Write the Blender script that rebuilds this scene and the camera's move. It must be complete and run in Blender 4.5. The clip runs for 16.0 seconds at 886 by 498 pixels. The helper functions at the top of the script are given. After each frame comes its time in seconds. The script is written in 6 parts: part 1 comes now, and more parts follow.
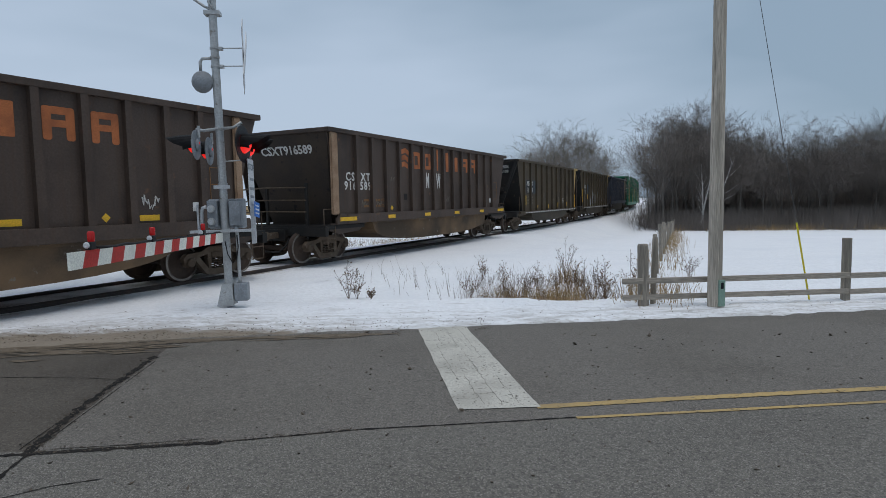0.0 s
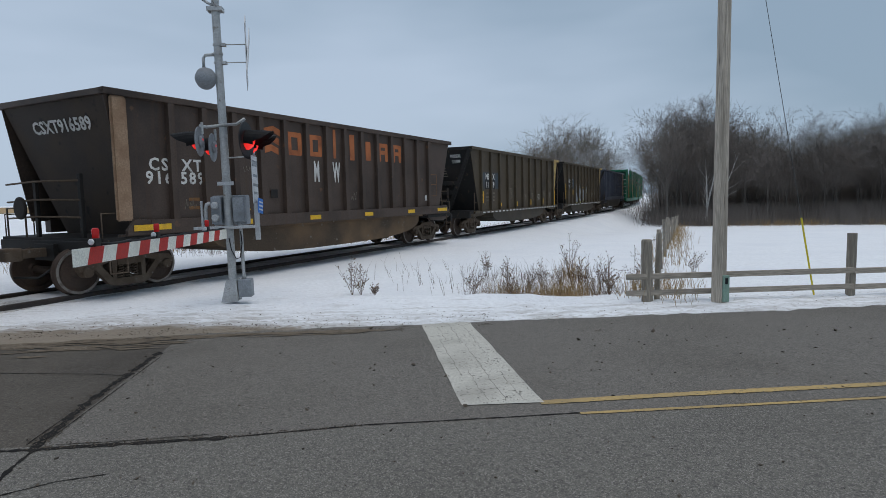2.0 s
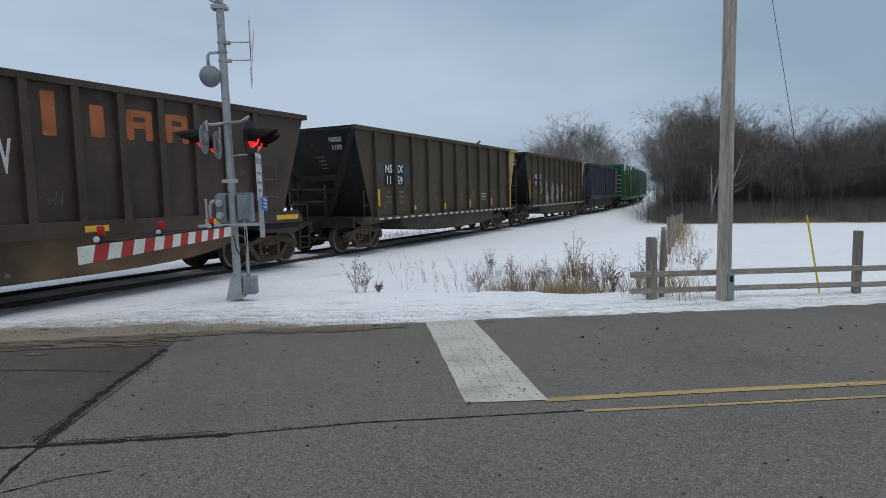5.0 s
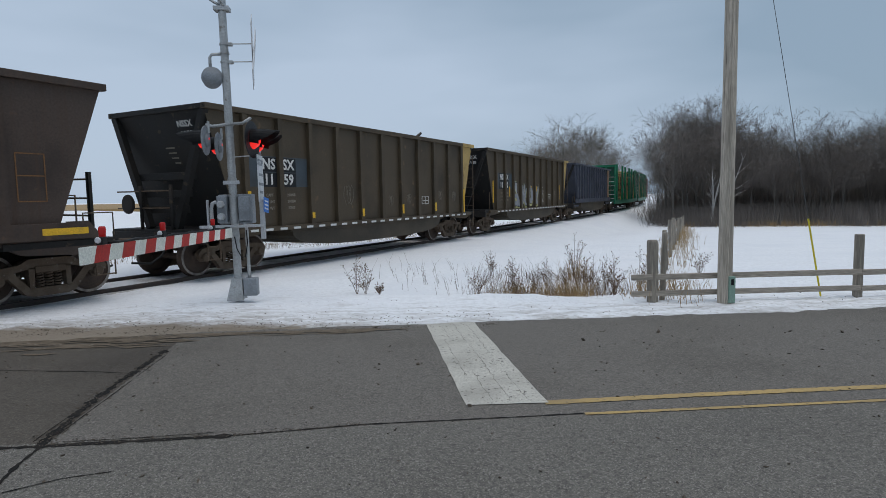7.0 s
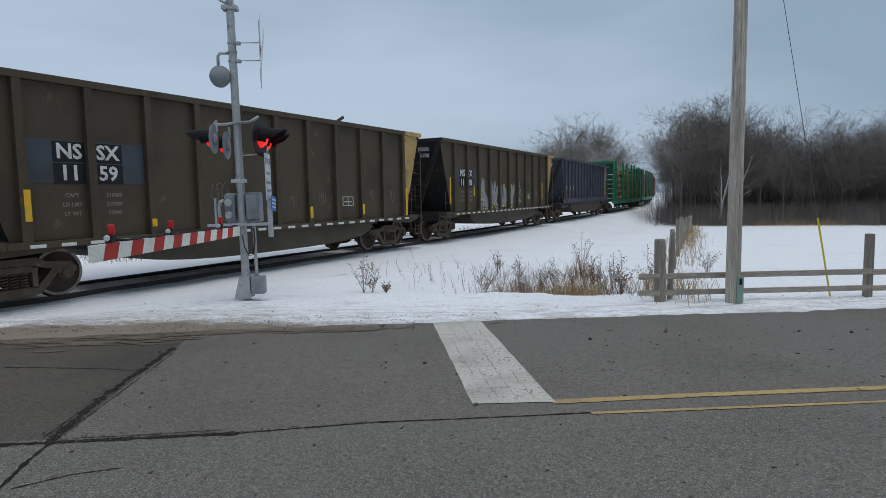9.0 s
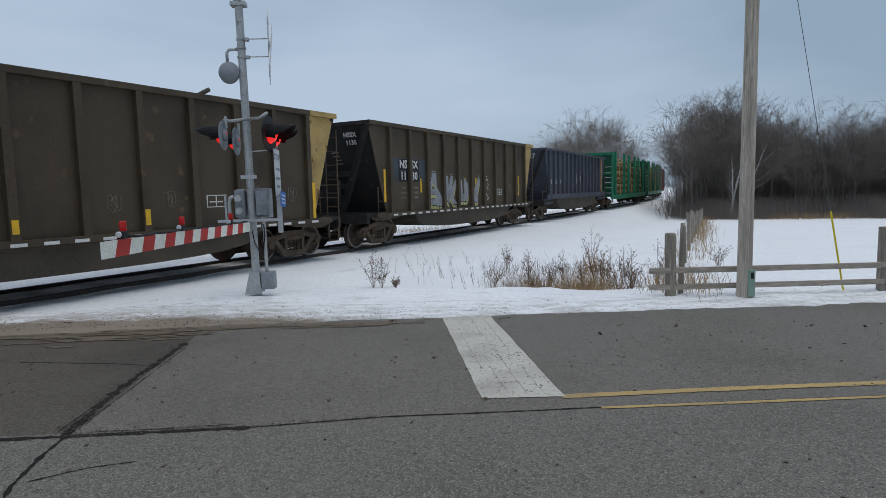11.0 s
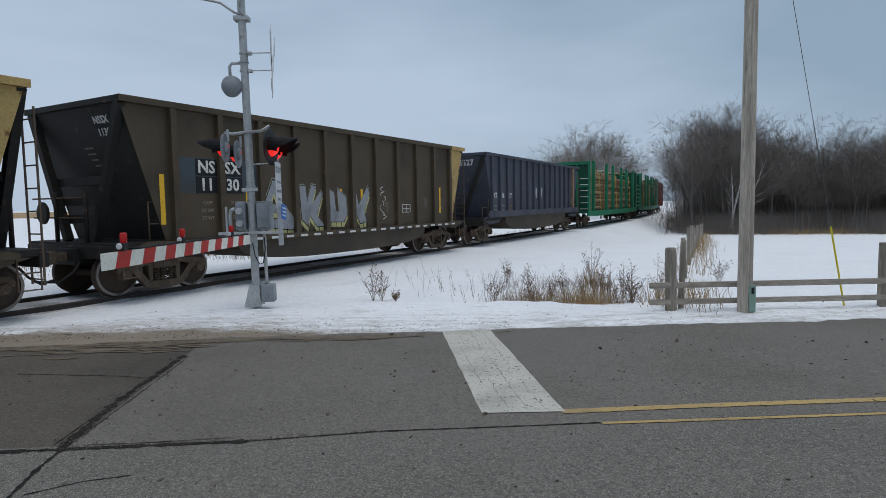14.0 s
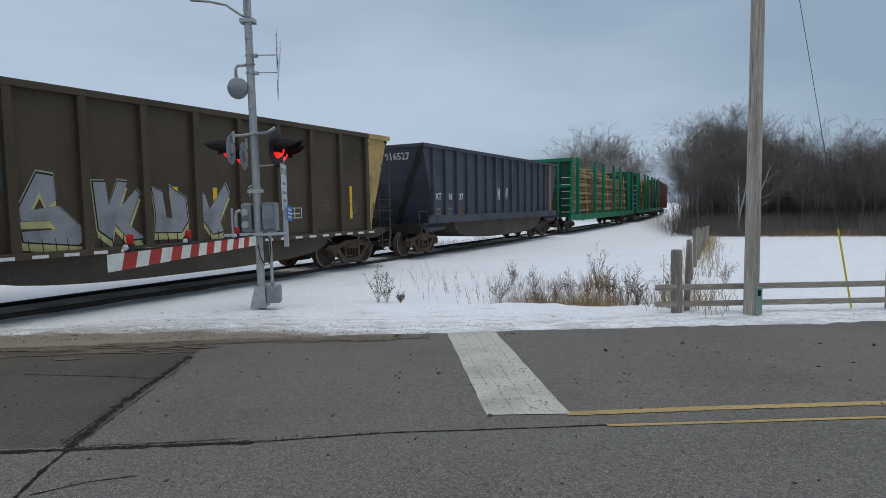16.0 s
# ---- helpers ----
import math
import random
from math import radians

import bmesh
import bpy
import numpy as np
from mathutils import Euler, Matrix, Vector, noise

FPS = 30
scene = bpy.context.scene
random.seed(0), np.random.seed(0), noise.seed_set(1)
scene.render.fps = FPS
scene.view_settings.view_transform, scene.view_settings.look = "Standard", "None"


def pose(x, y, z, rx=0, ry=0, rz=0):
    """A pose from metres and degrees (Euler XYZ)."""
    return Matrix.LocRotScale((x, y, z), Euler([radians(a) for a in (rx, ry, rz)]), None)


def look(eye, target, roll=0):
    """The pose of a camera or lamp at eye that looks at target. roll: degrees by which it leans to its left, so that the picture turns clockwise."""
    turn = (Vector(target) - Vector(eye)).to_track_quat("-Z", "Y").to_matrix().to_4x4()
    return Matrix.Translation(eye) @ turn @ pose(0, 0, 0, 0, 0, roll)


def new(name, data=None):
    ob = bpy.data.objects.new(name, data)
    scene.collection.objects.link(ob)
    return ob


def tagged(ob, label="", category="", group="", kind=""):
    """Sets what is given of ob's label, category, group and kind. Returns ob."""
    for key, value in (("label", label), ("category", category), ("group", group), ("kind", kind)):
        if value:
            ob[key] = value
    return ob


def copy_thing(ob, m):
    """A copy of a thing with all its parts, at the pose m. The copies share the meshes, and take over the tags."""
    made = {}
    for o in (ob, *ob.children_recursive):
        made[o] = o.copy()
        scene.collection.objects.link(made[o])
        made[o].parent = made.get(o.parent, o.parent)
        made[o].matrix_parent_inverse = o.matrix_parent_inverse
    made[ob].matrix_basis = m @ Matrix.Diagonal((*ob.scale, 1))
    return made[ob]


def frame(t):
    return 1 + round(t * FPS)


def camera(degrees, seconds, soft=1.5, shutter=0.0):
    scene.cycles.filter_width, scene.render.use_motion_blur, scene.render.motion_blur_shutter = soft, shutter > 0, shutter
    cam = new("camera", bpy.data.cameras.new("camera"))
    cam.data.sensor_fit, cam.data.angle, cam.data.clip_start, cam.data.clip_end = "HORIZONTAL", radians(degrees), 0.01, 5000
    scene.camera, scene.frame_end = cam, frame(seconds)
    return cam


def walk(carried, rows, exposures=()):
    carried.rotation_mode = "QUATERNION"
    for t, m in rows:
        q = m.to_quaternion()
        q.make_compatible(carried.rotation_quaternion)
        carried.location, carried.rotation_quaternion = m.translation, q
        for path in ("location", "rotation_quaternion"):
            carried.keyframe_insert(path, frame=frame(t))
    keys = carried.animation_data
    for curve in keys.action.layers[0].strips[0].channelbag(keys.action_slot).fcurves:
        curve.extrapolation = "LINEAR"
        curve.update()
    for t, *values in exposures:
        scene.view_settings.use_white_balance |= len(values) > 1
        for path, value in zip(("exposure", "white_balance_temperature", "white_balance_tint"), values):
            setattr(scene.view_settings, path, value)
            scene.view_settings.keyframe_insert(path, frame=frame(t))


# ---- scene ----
# camera: held at chest height at the road's near shoulder, turning a little
cam = camera(73.49, 16.0, soft=0.55)
CAMERA_ROWS = [
    (0.0, pose(0, 0, 1.65, 85.329, 1.015, -0.298)),
    (0.5, pose(0, 0, 1.65, 85.207, 1.049, -0.284)),
    (1.0, pose(0, 0, 1.65, 85.078, 1.016, -0.185)),
    (1.5, pose(0, 0, 1.65, 84.965, 1.142, -0.101)),
    (2.0, pose(0, 0, 1.65, 84.939, 1.160, 0.025)),
    (2.5, pose(0, 0, 1.65, 84.850, 1.165, 0.092)),
    (3.0, pose(0, 0, 1.65, 84.705, 1.155, 0.187)),
    (3.5, pose(0, 0, 1.65, 84.699, 1.258, 0.314)),
    (4.0, pose(0, 0, 1.65, 84.684, 1.285, 0.377)),
    (6.5, pose(0, 0, 1.65, 84.870, 0.997, 0.460)),
    (7.0, pose(0, 0, 1.65, 84.917, 0.972, 0.520)),
    (7.5, pose(0, 0, 1.65, 84.883, 0.940, 0.693)),
    (8.0, pose(0, 0, 1.65, 84.890, 0.927, 0.863)),
    (8.5, pose(0, 0, 1.65, 84.868, 0.925, 0.988)),
    (9.0, pose(0, 0, 1.65, 84.801, 0.910, 1.182)),
    (11.5, pose(0, 0, 1.65, 84.289, 1.206, 2.220)),
    (12.0, pose(0, 0, 1.65, 84.401, 1.135, 2.386)),
    (12.5, pose(0, 0, 1.65, 84.788, 1.123, 2.526)),
    (13.0, pose(0, 0, 1.65, 85.254, 1.032, 2.489)),
    (13.5, pose(0, 0, 1.65, 85.539, 0.820, 2.126)),
    (14.0, pose(0, 0, 1.65, 85.627, 0.916, 2.090)),
    (14.5, pose(0, 0, 1.65, 85.704, 0.925, 2.254)),
    (15.0, pose(0, 0, 1.65, 85.792, 0.923, 2.288)),
    (15.5, pose(0, 0, 1.65, 85.797, 0.970, 2.392)),
    (16.0, pose(0, 0, 1.65, 85.795, 0.880, 2.580)),
]
walk(cam, CAMERA_ROWS, exposures=[(0.0, -0.07, 6650, 13), (16.0, -0.07, 6650, 13)])

# ---- light: even overcast, a little brighter towards the left ----
SUN_ELEV, SUN_ROT = radians(78), radians(112)
world = bpy.data.worlds.new("winter_sky")
scene.world = world
world.use_nodes = True
wn, wl = world.node_tree.nodes, world.node_tree.links
wn.clear()
w_out = wn.new("ShaderNodeOutputWorld")
w_bg = wn.new("ShaderNodeBackground")
w_sky = wn.new("ShaderNodeTexSky")
w_sky.sky_type = "NISHITA"
w_sky.sun_disc = False
w_sky.sun_elevation, w_sky.sun_rotation = SUN_ELEV, SUN_ROT
w_sky.air_density, w_sky.dust_density, w_sky.ozone_density = 1.0, 2.0, 1.0
w_mul = wn.new("ShaderNodeVectorMath")
w_mul.operation = "SCALE"
w_mul.inputs[3].default_value = 0.075
w_co = wn.new("ShaderNodeTexCoord")
w_map = wn.new("ShaderNodeMapping")
w_map.inputs["Scale"].default_value = (1.0, 1.0, 3.5)
w_noise = wn.new("ShaderNodeTexNoise")
w_noise.inputs["Scale"].default_value = 1.1
w_noise.inputs["Detail"].default_value = 4
w_ramp = wn.new("ShaderNodeValToRGB")
w_ramp.color_ramp.elements[0].position, w_ramp.color_ramp.elements[0].color = 0.36, (0.30, 0.425, 0.55, 1)
w_ramp.color_ramp.elements[1].position, w_ramp.color_ramp.elements[1].color = 0.66, (0.50, 0.635, 0.79, 1)
w_mix = wn.new("ShaderNodeMix")
w_mix.data_type = "RGBA"
w_mix.inputs[0].default_value = 0.86
wl.new(w_co.outputs["Generated"], w_map.inputs[0])
wl.new(w_map.outputs[0], w_noise.inputs["Vector"])
w_sep = wn.new("ShaderNodeSeparateXYZ")
wl.new(w_co.outputs["Generated"], w_sep.inputs[0])
w_side = wn.new("ShaderNodeMath")
w_side.operation = "MULTIPLY_ADD"
w_side.inputs[1].default_value = -0.42
wl.new(w_sep.outputs[0], w_side.inputs[0])
wl.new(w_noise.outputs[0], w_side.inputs[2])
wl.new(w_side.outputs[0], w_ramp.inputs[0])
wl.new(w_sky.outputs[0], w_mul.inputs[0])
wl.new(w_mul.outputs[0], w_mix.inputs[6])
wl.new(w_ramp.outputs[0], w_mix.inputs[7])
wl.new(w_mix.outputs[2], w_bg.inputs[0])
w_bg.inputs[1].default_value = 1.0
wl.new(w_bg.outputs[0], w_out.inputs[0])

sun = new("sun", bpy.data.lights.new("sun", "SUN"))
sun.data.energy, sun.data.angle, sun.data.color = 1.2, radians(50), (1.0, 0.96, 0.9)
sun.matrix_world = look((5, -2, 26), (0, 0, 0))


# ---- materials ----
def mat(name, base, rough=0.75, metal=0.0, second=None, amount=0.5, scale=2.0, fine=60.0, var=0.18, bump=0.15,
        stretch=(1, 1, 1), third=None, third_scale=9.0, third_amount=0.3, shift=False, space="Object", spec=0.25):
    """Two scales of colour variation, a stain colour, a wear colour and fine relief."""
    m = bpy.data.materials.new(name)
    m.use_nodes = True
    n, l = m.node_tree.nodes, m.node_tree.links
    b = n["Principled BSDF"]
    b.inputs["Roughness"].default_value, b.inputs["Metallic"].default_value = rough, metal
    b.inputs["Specular IOR Level"].default_value = spec
    co = n.new("ShaderNodeTexCoord")
    mp = n.new("ShaderNodeMapping")
    mp.inputs["Scale"].default_value = stretch
    l.new(co.outputs[space], mp.inputs[0])
    src = mp.outputs[0]
    if shift:
        info, add = n.new("ShaderNodeObjectInfo"), n.new("ShaderNodeVectorMath")
        mul = n.new("ShaderNodeMath")
        mul.operation = "MULTIPLY"
        mul.inputs[1].default_value = 57.0
        l.new(info.outputs["Random"], mul.inputs[0])
        l.new(src, add.inputs[0])
        l.new(mul.outputs[0], add.inputs[1])
        src = add.outputs[0]

    def noise_of(sc, detail=5.0):
        t = n.new("ShaderNodeTexNoise")
        t.inputs["Scale"].default_value, t.inputs["Detail"].default_value = sc, detail
        l.new(src, t.inputs["Vector"])
        return t.outputs[0]

    def ramp(sock, lo, hi):
        r = n.new("ShaderNodeMapRange")
        r.inputs[1].default_value, r.inputs[2].default_value = lo, hi
        l.new(sock, r.inputs[0])
        return r.outputs[0]

    def mix(a, c, f):
        x = n.new("ShaderNodeMix")
        x.data_type = "RGBA"
        for sock, v in ((x.inputs[6], a), (x.inputs[7], c)):
            if isinstance(v, tuple):
                sock.default_value = (*v, 1)
            else:
                l.new(v, sock)
        l.new(f, x.inputs[0])
        return x.outputs[2]

    big, small = noise_of(scale), noise_of(fine, 3.0)
    lo = tuple(c * (1 - var) for c in base)
    hi = tuple(min(1, c * (1 + var)) for c in base)
    col = mix(lo, hi, ramp(small, 0.3, 0.7))
    if second:
        col = mix(col, second, ramp(big, 0.62 - 0.3 * amount, 0.9 - 0.3 * amount))
    if third:
        col = mix(col, third, ramp(noise_of(third_scale, 8.0), 0.7 - 0.25 * third_amount, 0.76 - 0.25 * third_amount))
    l.new(col, b.inputs["Base Color"])
    rr = n.new("ShaderNodeMapRange")
    rr.inputs[3].default_value, rr.inputs[4].default_value = max(0.02, rough - 0.12), min(1, rough + 0.1)
    l.new(big, rr.inputs[0])
    l.new(rr.outputs[0], b.inputs["Roughness"])
    if bump:
        bp = n.new("ShaderNodeBump")
        bp.inputs["Strength"].default_value, bp.inputs["Distance"].default_value = bump, 0.02
        l.new(small, bp.inputs["Height"])
        l.new(bp.outputs[0], b.inputs["Normal"])
    m["col_from"] = col.node.name
    return m


def glow(name, colour, strength):
    m = mat(name, colour, rough=0.25, bump=0, var=0.05)
    b = m.node_tree.nodes["Principled BSDF"]
    b.inputs["Emission Color"].default_value, b.inputs["Emission Strength"].default_value = (*colour, 1), strength
    return m


def asphalt(name, base, second, grit, amount):
    """Worn asphalt: dark binder with pale and dark stones, broad traffic stains."""
    m = mat(name, base, rough=0.86, second=second, amount=amount, scale=0.55, fine=45, var=0.16, bump=0.2, spec=0.3)
    n, l = m.node_tree.nodes, m.node_tree.links
    b = n["Principled BSDF"]
    old = b.inputs["Base Color"].links[0].from_socket
    vo = n.new("ShaderNodeTexVoronoi")
    vo.inputs["Scale"].default_value = 150
    l.new(n["Mapping"].outputs[0], vo.inputs["Vector"])
    sep = n.new("ShaderNodeSeparateColor")
    l.new(vo.outputs["Color"], sep.inputs[0])
    stone = n.new("ShaderNodeMapRange")
    stone.inputs[1].default_value, stone.inputs[2].default_value = 0.62, 1.0
    l.new(sep.outputs[0], stone.inputs[0])
    dark = n.new("ShaderNodeMapRange")
    dark.inputs[1].default_value, dark.inputs[2].default_value = 0.7, 1.0
    l.new(sep.outputs[1], dark.inputs[0])
    mx = n.new("ShaderNodeMix")
    mx.data_type = "RGBA"
    mx.inputs[7].default_value = (*grit, 1)
    l.new(old, mx.inputs[6])
    sc = n.new("ShaderNodeMath")
    sc.operation = "MULTIPLY"
    sc.inputs[1].default_value = 0.75
    l.new(stone.outputs[0], sc.inputs[0])
    l.new(sc.outputs[0], mx.inputs[0])
    m2 = n.new("ShaderNodeMix")
    m2.data_type = "RGBA"
    m2.inputs[7].default_value = (0.03, 0.03, 0.03, 1)
    l.new(mx.outputs[2], m2.inputs[6])
    s2 = n.new("ShaderNodeMath")
    s2.operation = "MULTIPLY"
    s2.inputs[1].default_value = 0.7
    l.new(dark.outputs[0], s2.inputs[0])
    l.new(s2.outputs[0], m2.inputs[0])
    pit = n.new("ShaderNodeTexNoise")
    pit.inputs["Scale"].default_value, pit.inputs["Detail"].default_value = 34, 8
    l.new(n["Mapping"].outputs[0], pit.inputs["Vector"])
    pr = n.new("ShaderNodeMapRange")
    pr.inputs[1].default_value, pr.inputs[2].default_value, pr.inputs[4].default_value = 0.54, 0.72, 0.75
    l.new(pit.outputs[0], pr.inputs[0])
    m3 = n.new("ShaderNodeMix")
    m3.data_type = "RGBA"
    m3.inputs[7].default_value = (*(0.38 * c for c in base), 1)
    l.new(m2.outputs[2], m3.inputs[6])
    l.new(pr.outputs[0], m3.inputs[0])
    l.new(m3.outputs[2], b.inputs["Base Color"])
    bp = [x for x in n if x.type == "BUMP"][0]
    l.new(vo.outputs["Distance"], bp.inputs["Height"])
    bp.inputs["Strength"].default_value, bp.inputs["Distance"].default_value = 0.5, 0.004
    return m


def car_paint(name, base, dull, rust):
    """Weathered car paint: dull patches, long rust and soot runs down the sheet, a slight sheen."""
    m = mat(name, base, rough=0.58, second=dull, amount=0.5, scale=0.7, fine=26, var=0.18, spec=0.3, third=rust, third_scale=3.0,
            third_amount=0.15, shift=True, bump=0.12)
    n, l = m.node_tree.nodes, m.node_tree.links
    b = n["Principled BSDF"]
    old = b.inputs["Base Color"].links[0].from_socket
    co = n.new("ShaderNodeTexCoord")
    mp = n.new("ShaderNodeMapping")
    mp.inputs["Scale"].default_value = (9, 9, 0.35)
    l.new(co.outputs["Object"], mp.inputs[0])
    t = n.new("ShaderNodeTexNoise")
    t.inputs["Scale"].default_value, t.inputs["Detail"].default_value = 1.0, 6
    l.new(mp.outputs[0], t.inputs["Vector"])
    r = n.new("ShaderNodeMapRange")
    r.inputs[1].default_value, r.inputs[2].default_value, r.inputs[4].default_value = 0.5, 0.78, 0.75
    l.new(t.outputs[0], r.inputs[0])
    x = n.new("ShaderNodeMix")
    x.data_type = "RGBA"
    x.inputs[7].default_value = (*(0.5 * c + 0.3 * d for c, d in zip(rust, dull)), 1)
    l.new(old, x.inputs[6])
    l.new(r.outputs[0], x.inputs[0])
    l.new(x.outputs[2], b.inputs["Base Color"])
    return m


ASPHALT_FAR = asphalt("asphalt_far_lane", (0.144, 0.132, 0.116), (0.105, 0.095, 0.081), (0.31, 0.285, 0.25), 0.45)
ASPHALT_NEAR = asphalt("asphalt_near_lane", (0.136, 0.127, 0.111), (0.1, 0.092, 0.08), (0.34, 0.32, 0.285), 0.45)
ASPHALT_PATCH = asphalt("asphalt_patch", (0.09, 0.077, 0.062), (0.042, 0.034, 0.027), (0.19, 0.17, 0.145), 0.6)
TAR = mat("crack_tar", (0.016, 0.015, 0.014), rough=0.92, spec=0.15, second=(0.035, 0.03, 0.025), amount=0.5, scale=7, third=(0.06, 0.052, 0.044), third_scale=30, third_amount=0.2)
PAINT_WHITE = mat("worn_white_road_paint", (0.5, 0.485, 0.43), rough=0.8, second=(0.34, 0.325, 0.285), amount=0.5, scale=1.6, third=(0.16, 0.155, 0.14), third_scale=26, third_amount=0.32)
PAINT_DIRT = mat("dirt_in_road_paint", (0.27, 0.255, 0.225), rough=0.9, second=(0.11, 0.1, 0.09), amount=0.6, scale=9)
PAINT_YELLOW = mat("worn_yellow_road_paint", (0.44, 0.31, 0.13), rough=0.8, second=(0.31, 0.23, 0.12), amount=0.6, scale=1.2, third=(0.15, 0.13, 0.09), third_scale=30, third_amount=0.4)
STEEL_BROWN = car_paint("brown_car_paint", (0.07, 0.049, 0.038), (0.03, 0.022, 0.018), (0.12, 0.066, 0.038))
STEEL_OLIVE = car_paint("olive_brown_car_paint", (0.07, 0.052, 0.032), (0.036, 0.028, 0.019), (0.115, 0.076, 0.042))
STEEL_GREY = car_paint("slate_grey_car_paint", (0.062, 0.068, 0.09), (0.032, 0.035, 0.045), (0.085, 0.08, 0.078))
END_DARK = mat("dark_end_paint", (0.017, 0.016, 0.015), rough=0.7, second=(0.03, 0.024, 0.02), amount=0.5, scale=1.3, fine=30, third=(0.055, 0.04, 0.028), third_scale=5, third_amount=0.25)
END_BROWN = mat("dusty_brown_end_paint", (0.04, 0.03, 0.024), rough=0.7, second=(0.065, 0.045, 0.03), amount=0.5, scale=0.9, fine=30, third=(0.02, 0.017, 0.015), third_scale=3, third_amount=0.3)
TUB_BROWN = mat("dusty_tub_steel", (0.07, 0.05, 0.034), rough=0.8, second=(0.18, 0.115, 0.065), amount=0.6, scale=0.8, fine=25, third=(0.16, 0.14, 0.115), third_scale=6, third_amount=0.22)
TUB_GREY = mat("dusty_grey_tub_steel", (0.055, 0.046, 0.034), rough=0.65, second=(0.1, 0.08, 0.058), amount=0.5, scale=0.8, fine=25)
RUST_POST = mat("rusty_buff_post", (0.30, 0.20, 0.13), rough=0.8, second=(0.19, 0.11, 0.065), amount=0.6, scale=2.5, fine=30)
YELLOW_POST = mat("faded_yellow_post", (0.43, 0.30, 0.115), rough=0.8, third=(0.16, 0.075, 0.03), third_scale=2.2, third_amount=0.35, second=(0.25, 0.18, 0.08), amount=0.5, scale=2.0, fine=30)
BOGIE = mat("dirty_cast_steel", (0.095, 0.068, 0.048), rough=0.85, second=(0.14, 0.11, 0.082), amount=0.5, scale=5, fine=50, third=(0.17, 0.15, 0.13), third_scale=14, third_amount=0.25)
WHEEL = mat("wheel_steel", (0.06, 0.042, 0.033), rough=0.7, second=(0.08, 0.055, 0.04), amount=0.5, scale=5, fine=40)
TREAD = mat("worn_wheel_tread", (0.22, 0.2, 0.18), rough=0.45, metal=0.7, second=(0.1, 0.08, 0.07), amount=0.4, scale=8)
RAIL = mat("rail_steel", (0.05, 0.042, 0.038), rough=0.7, second=(0.09, 0.06, 0.045), amount=0.5, scale=2, fine=60)
TIE = mat("weathered_tie", (0.075, 0.062, 0.05), rough=0.9, second=(0.13, 0.115, 0.1), amount=0.5, scale=4, fine=40)
BALLAST = mat("snowy_ballast", (0.42, 0.4, 0.38), rough=0.95, second=(0.74, 0.745, 0.755), amount=1.0, scale=1.3, fine=22, var=0.45, bump=0.8)
REFLECT_YELLOW = mat("yellow_reflector", (0.72, 0.42, 0.03), rough=0.5, second=(0.5, 0.3, 0.05), amount=0.35, scale=6, bump=0)
REFLECT_WHITE = mat("white_reflector", (0.62, 0.62, 0.6), rough=0.5, second=(0.35, 0.33, 0.3), amount=0.4, scale=5, bump=0)
LETTER = mat("white_stencil", (0.62, 0.61, 0.58), rough=0.7, second=(0.33, 0.31, 0.28), amount=0.4, scale=5, bump=0)
LETTER_DIM = mat("faded_stencil", (0.2, 0.175, 0.14), rough=0.7, second=(0.13, 0.115, 0.1), amount=0.5, scale=5, bump=0)
RUST_STENCIL = mat("rusty_stencil", (0.2, 0.1, 0.04), rough=0.7, second=(0.09, 0.05, 0.03), amount=0.5, scale=6, bump=0)
ORANGE = mat("faded_orange_paint", (0.42, 0.135, 0.05), rough=0.7, second=(0.2, 0.07, 0.035), amount=0.5, scale=2.2, bump=0, shift=True)
PANEL_BLACK = mat("black_panel_paint", (0.012, 0.013, 0.015), rough=0.6, bump=0)
PANEL_SLATE = mat("slate_panel_paint", (0.055, 0.07, 0.082), rough=0.6, second=(0.045, 0.045, 0.045), amount=0.5, scale=1.5, bump=0)
SPRAY_SILVER = mat("silver_spray_paint", (0.26, 0.27, 0.29), rough=0.5, second=(0.14, 0.14, 0.15), amount=0.4, scale=2, bump=0)
SPRAY_YELLOW = mat("yellow_spray_paint", (0.46, 0.44, 0.2), rough=0.6, second=(0.3, 0.28, 0.13), amount=0.4, scale=2, bump=0)
SPRAY_EDGE = mat("pale_green_spray_edge", (0.3, 0.34, 0.24), rough=0.6, second=(0.18, 0.2, 0.13), amount=0.5, scale=3, bump=0)
SPRAY_BLACK = mat("black_spray_paint", (0.012, 0.012, 0.012), rough=0.6, bump=0)
GREEN = mat("green_car_paint", (0.012, 0.17, 0.085), rough=0.5, second=(0.02, 0.1, 0.055), amount=0.5, scale=1, fine=30, shift=True)
GREEN_DARK = mat("dark_green_car_paint", (0.008, 0.075, 0.042), rough=0.55, second=(0.02, 0.05, 0.035), amount=0.5, scale=1, fine=30)
RED_CAR = mat("oxide_red_car_paint", (0.2, 0.045, 0.03), rough=0.65, second=(0.12, 0.03, 0.02), amount=0.5, scale=1, fine=30)
BARK_LOG = mat("log_bark", (0.3, 0.2, 0.11), rough=0.85, second=(0.17, 0.11, 0.065), amount=0.5, scale=3, fine=25, stretch=(0.3, 1, 1), shift=True)
STRAP = mat("yellow_strap", (0.55, 0.42, 0.12), rough=0.7, bump=0)
GALV = mat("galvanised_steel", (0.42, 0.43, 0.43), rough=0.5, metal=0.35, second=(0.3, 0.3, 0.29), amount=0.5, scale=3, fine=40, third=(0.24, 0.22, 0.19), third_scale=9, third_amount=0.2)
ALU = mat("painted_aluminium", (0.46, 0.47, 0.48), rough=0.45, metal=0.3, second=(0.35, 0.36, 0.36), amount=0.4, scale=4)
